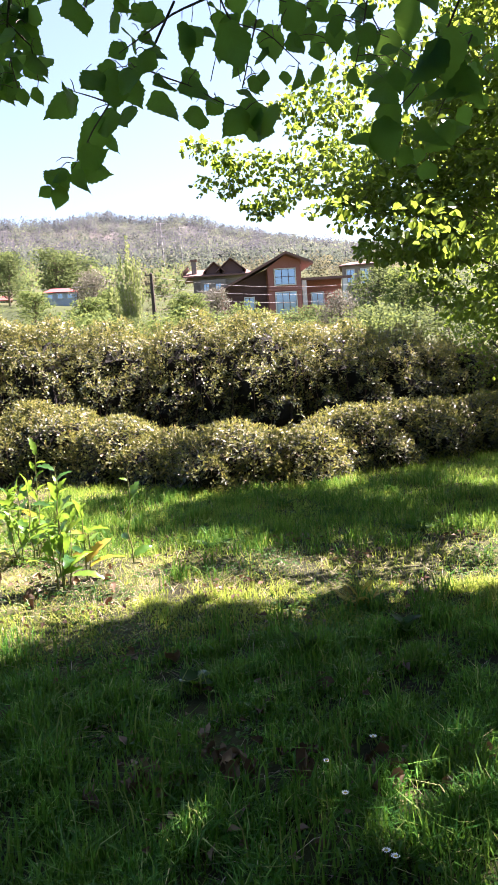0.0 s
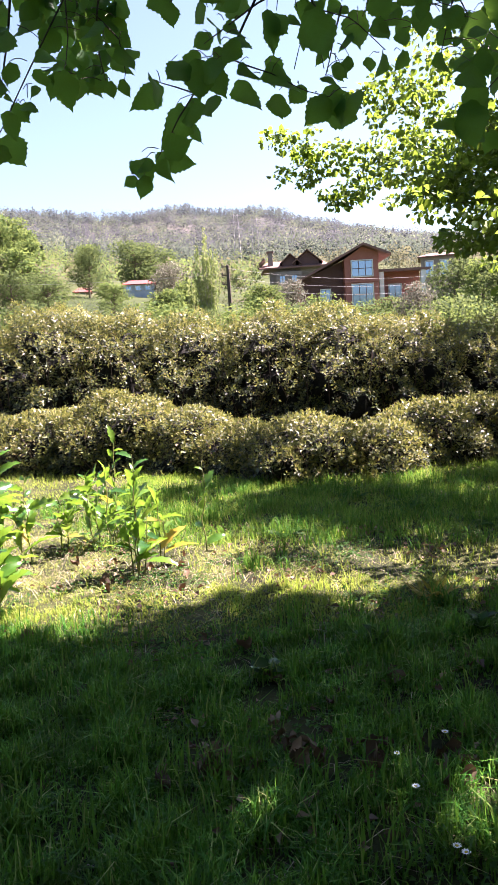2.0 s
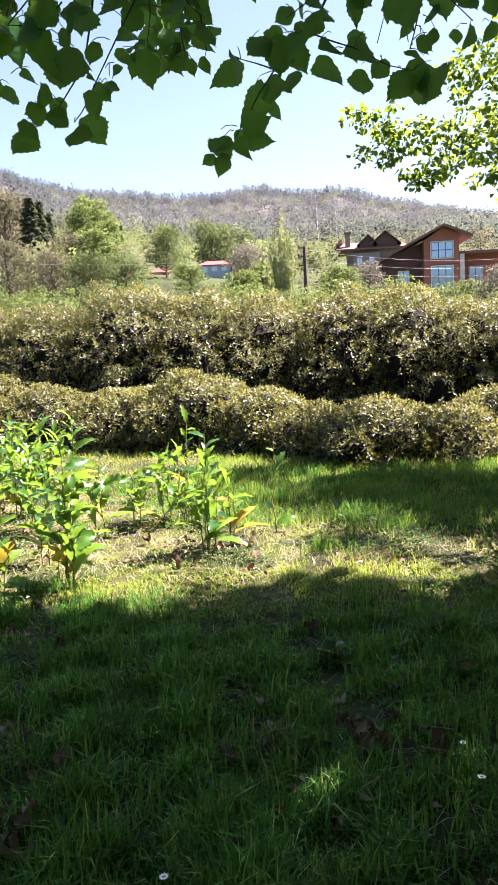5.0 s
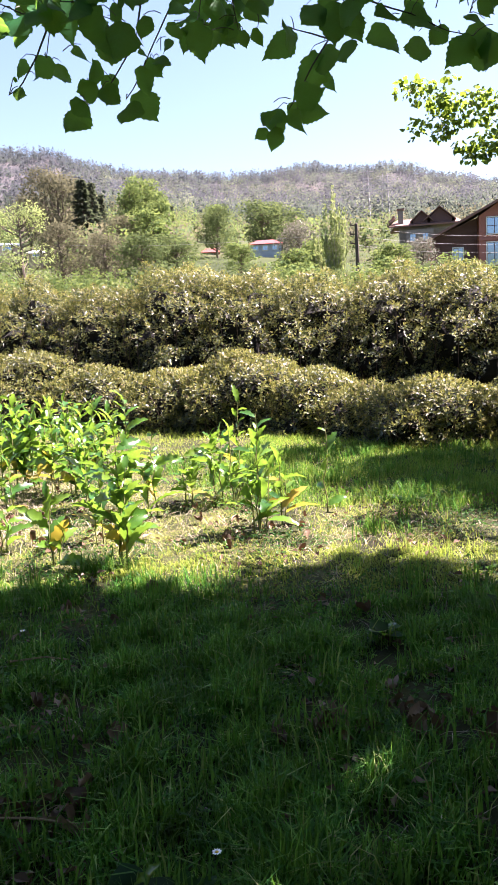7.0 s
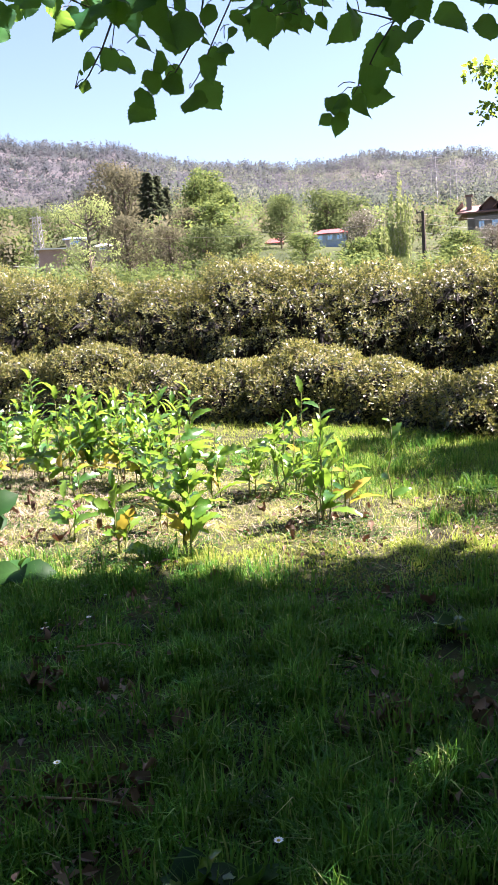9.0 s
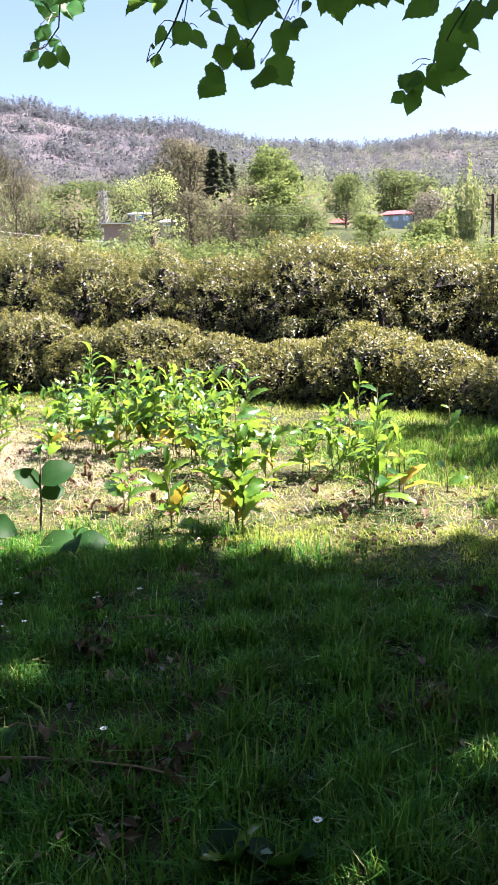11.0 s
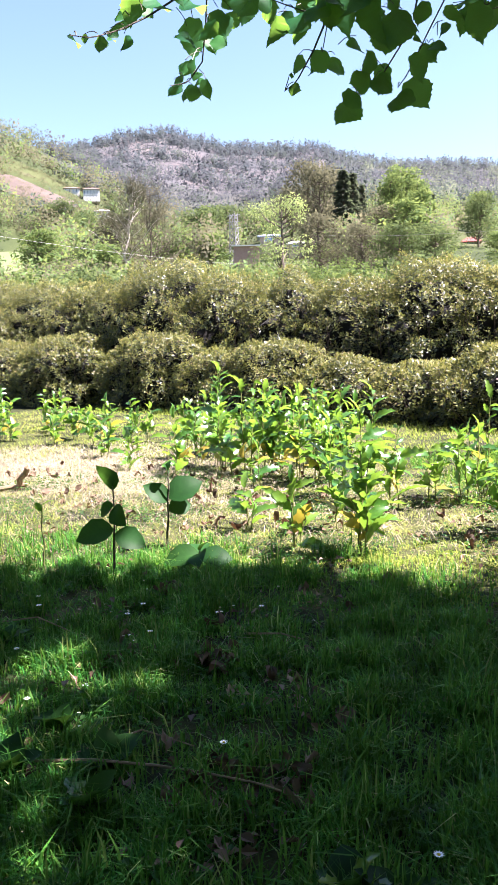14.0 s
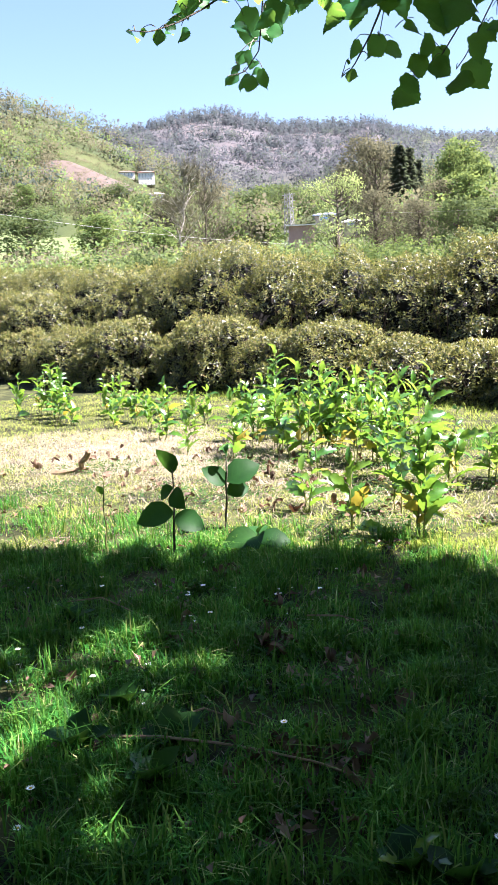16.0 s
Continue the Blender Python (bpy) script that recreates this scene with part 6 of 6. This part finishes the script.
shoot(-3.14, 3.69, 0.56, [(0.55, 215, 0.24, 10, -45), (0.5, 25, 0.20, 20, 50), (0.78, 330, 0.17, 30, 60), (0.8, 190, 0.13, 35, -55), (0.95, 240, 0.19, -65, 30), (1.0, 60, 0.06, -60, 0)])
shoot(-3.22, 4.37, 0.55, [(0.65, 45, 0.26, -25, 50), (0.6, 215, 0.20, -40, -50), (0.5, 60, 0.18, -10, 55), (0.95, 200, 0.08, -75, 0), (1.0, 80, 0.07, -70, 0)])
shoot(-2.72, 3.98, 0.13, [(0.7, 30, 0.20, 0, 40), (0.8, 215, 0.22, 5, -40), (0.9, 120, 0.16, -10, 0), (0.9, 300, 0.18, 5, 30), (1.0, 0, 0.10, -50, 0)])

ROSETTES = [(-1.62, 1.72), (-2.05, 2.05), (-0.62, 1.75), (-0.75, 1.72), (-1.75, 1.95), (-2.0, 1.75), (0.95, 2.5), (1.2, 3.3), (-2.9, 2.6), (-0.2, 3.6), (0.35, 3.9), (0.9, 4.1)]


def rosette(x, y, size, seed, meshes, label):
    """A low plant: broad leaves spreading from one point on the ground."""
    r = random.Random(seed)
    ob = thing("broad_leaved_plant", x, y, float(ground_z(x, y)), label, "weed", "low broad-leaved plants in the grass")
    for k in range(6):
        leaf = new("leaf", r.choice(meshes))
        leaf.parent = ob
        L = size * r.uniform(0.7, 1.15)
        leaf.matrix_basis = pose(0, 0, 0.02, 0, 0, k * 61 + r.uniform(-15, 15)) @ pose(0, 0, 0, r.uniform(-20, 20), r.uniform(-65, -25), 0) @ Matrix.Diagonal((L, L * 1.1, L, 1))


for k, (x, y) in enumerate(ROSETTES):
    rosette(x, y, 0.13, 60 + k, SHOOT_LEAVES if k % 3 else SHOOT_LEAVES + WEED_LEAVES[:2], "low plant with broad dull green leaves in the grass")
weed(-3.57, 3.56, 0.50, 94, 1, 0.6, "thin young shoot with few leaves", 5, 1.0, 0.6)


def dead_leaf_mesh(seed):
    r = random.Random(seed)
    V, F = [], []
    for i in range(6):
        for j in range(5):
            u, v = i / 5 - 0.5, j / 4 - 0.5
            w = math.sqrt(max(0.03, 1 - (2 * u) ** 2)) * (1 + r.uniform(-0.4, 0.3))
            V.append((u + r.uniform(-0.05, 0.05), v * w * 0.75, (0.6 + 0.3 * seed) * v * v + 0.28 * math.sin(5 * u + seed) + r.uniform(-0.13, 0.13) + 0.12))
    for i in range(5):
        for j in range(4):
            a = i * 5 + j
            F.append((a, a + 5, a + 6, a + 1))
    me = bpy.data.meshes.new("dead_leaf")
    me.from_pydata(V, [], F)
    me.materials.append(M_DEAD)
    me.polygons.foreach_set("use_smooth", [True] * len(me.polygons))
    return me


DEAD = [dead_leaf_mesh(k) for k in range(5)]
SPOTS = [(-0.39, 2.72), (0.20, 2.82), (-0.07, 2.79), (0.51, 2.61), (0.87, 2.79), (-1.14, 2.08), (-1.83, 2.83), (-0.37, 2.77), (-1.41, 1.95), (-2.36, 2.67), (-1.86, 2.83), (-2.62, 3.52), (-1.15, 2.09), (-1.40, 1.96)]
rl = random.Random(5)
for k in range(250):
    if k >= 190:
        x, y = rl.uniform(-6.8, -3.0), rl.uniform(5.0, 7.2)
    elif k >= 150:
        x, y = rl.uniform(-3.6, -0.6), rl.uniform(4.9, 6.4)
    elif k < 14:
        x, y = SPOTS[k]
    elif k < 115:
        x, y = SPOTS[k % 14]
        x, y = x + rl.gauss(0, 0.11), y + rl.gauss(0, 0.09)
    else:
        x, y = rl.uniform(-3.4, 1.3), rl.uniform(1.7, 4.2)
    ob = new("dead_leaf", DEAD[k % 5])
    s = rl.uniform(0.04, 0.09)
    ob.matrix_world = pose(x, y, float(ground_z(x, y)) + 0.03, rl.uniform(-40, 40), rl.uniform(-40, 40), rl.uniform(0, 360)) @ Matrix.Diagonal((s, s, s, 1))
    tagged(ob, "curled brown dead leaf lying in the grass", "dead leaf", "dead leaves in the grass")


def daisy(x, y, size=1.0):
    z = float(ground_z(x, y))
    ob = thing("daisy", x, y, z, "small white daisy in the shaded grass", "flower", "daisies in the grass")
    h = rl.uniform(0.05, 0.09)
    V, F = tube(bent((0, 0, 0), (0.01, 0, h), 0, 0.002, 4), [0.0015, 0.001], 4)
    fast("stem", V, F, M_STEM, ob)
    pet = []
    for k in range(11):
        a = k * 2 * math.pi / 11
        c, s = math.cos(a), math.sin(a)
        q = [(0.004, 0.0), (0.009, 0.0032), (0.0155, 0.0), (0.009, -0.0032)]
        pet.append((np.array([(0.01 + c * u - s * v, s * u + c * v, h + 0.003 * u / 0.015) for u, v in q]), np.array([(0, 1, 2, 3)])))
    V, F = joined(pet)
    fast("petals", V, F, M_PETAL, ob)
    a, b = np.meshgrid(np.arange(8) * math.pi / 4, np.linspace(0, 1.5, 4), indexing="ij")
    V = np.stack([0.01 + 0.005 * np.cos(a) * np.cos(b), 0.005 * np.sin(a) * np.cos(b), h + 0.004 * np.sin(b)], -1).reshape(-1, 3)
    F = [(i * 4 + j, (i + 1) % 8 * 4 + j, (i + 1) % 8 * 4 + j + 1, i * 4 + j + 1) for i in range(8) for j in range(3)]
    fast("flower_centre", V, F, M_YOLK, ob)
    ob.scale = (size, size, 0.5 + 0.5 * size)


for x, y in [(0.28, 2.73), (0.31, 2.50), (0.38, 2.19), (0.40, 2.16), (0.48, 2.90), (-0.59, 1.90), (-1.44, 2.20), (-2.33, 2.15), (-2.60, 1.94), (-1.80, 1.31), (-1.89, 1.44), (-2.29, 2.91), (-2.52, 3.03), (-3.04, 2.94), (-2.55, 3.2), (-2.15, 3.3), (-2.75, 2.5), (-2.2, 2.35), (-2.85, 2.2), (-3.2, 3.1), (-1.95, 3.4)]:
    daisy(x, y)


for k in range(44):
    daisy(rl.uniform(-3.7, -1.9), rl.uniform(1.9, 3.9), rl.uniform(0.35, 0.6))


def stick(points, r0, label):
    V, F = tube(np.array([(x, y, float(ground_z(x, y)) + h) for x, y, h in points]), [r0, r0 * 0.5], 5)
    tagged(fast("twig", V, F, M_WOOD), label, "twig", "twigs in the grass")


stick([(-1.98, 1.80, 0.05), (-1.75, 1.89, 0.07), (-1.55, 1.97, 0.06), (-1.40, 1.99, 0.06), (-1.2, 2.02, 0.07), (-1.05, 2.04, 0.05)], 0.006, "long thin dry twig lying on the grass")
stick([(-1.42, 1.99, 0.06), (-1.32, 1.94, 0.06), (-1.22, 1.89, 0.05)], 0.004, "forked end of a dry twig on the grass")
stick([(-1.88, 3.14, 0.05), (-1.7, 3.15, 0.07), (-1.60, 3.19, 0.05)], 0.006, "short dry twig lying on the grass")
stick([(-1.84, 1.90, 0.06), (-1.74, 2.14, 0.07), (-1.53, 2.16, 0.05)], 0.005, "bent dry twig lying on the grass")
stick([(-3.1, 2.75, 0.05), (-2.9, 2.8, 0.08), (-2.55, 2.78, 0.05)], 0.005, "dry stalk lying on the grass")


def stump():
    z = float(ground_z(-5.7, 5.45))
    ob = thing("broken_branch", -5.7, 5.45, z, "broken dead branch stub standing in dry litter", "branch")
    V, F = tube(bent((-0.1, 0, 0), (0.06, 0.02, 0.24), 0, 0.01, 5), [0.035, 0.028], 7)
    fast("stub", V, F, M_WOOD, ob)
    V, F = tube(bent((-0.35, -0.1, 0.02), (0.0, 0.05, 0.06), 0, 0.01, 5), [0.03, 0.02], 6)
    fast("fallen_limb", V, F, M_WOOD, ob)


stump()


def fern(x, y, size, material, label, rise=0.65):
    z = float(ground_z(x, y))
    ob = thing("fern", x, y, z, label, "fern")
    for k in range(7):
        a = k * 0.9 + rng.random() * 0.3
        n = 22
        s = np.linspace(0.1, 1, n)
        p = np.stack([np.cos(a) * s, np.sin(a) * s, rise * s - 0.45 * s * s], -1) * size
        side = np.array([-math.sin(a), math.cos(a), 0])
        P = np.vstack([p, p])
        A = np.vstack([np.tile(side, (n, 1)), np.tile(-side, (n, 1))]) + [0.3 * math.cos(a), 0.3 * math.sin(a), -0.1]
        L = np.r_[1.05 - s, 1.05 - s] * size * 0.4 + 0.01
        V, F = leaf_cards(P, A, np.tile([0, 0, 1.0], (2 * n, 1)), L, L * 0.3)
        fast("frond", V, F, material, ob)


fern(0.75, 4.67, 0.18, M_WEEDDRY, "yellowed fern clump in the grass", 1.1)
for x, y in ((-0.13, 6.66), (0.25, 6.9), (1.6, 6.6), (0.55, 8.2), (1.5, 8.9), (1.0, 7.6)):
    fern(x, y, 0.2, M_COVER, "low green fern in the grass")


def rear_lawn():
    """Grass beside and behind the viewpoint, under the tree and out to its edge."""
    a, r = rng.uniform(math.radians(24), math.radians(305), 90000), 9.5 * rng.random(90000) ** 0.62
    x, y = r * np.sin(a), r * np.cos(a)
    k = r > 0.5
    grass("grass", "meadow grass beside and behind the hazel trunk", x[k], y[k], 0.07 + 0.06 * tufted(x[k], y[k], 4), 0.013, M_GRASS_SHADED, 1.2, 1.0, False)


rear_lawn()
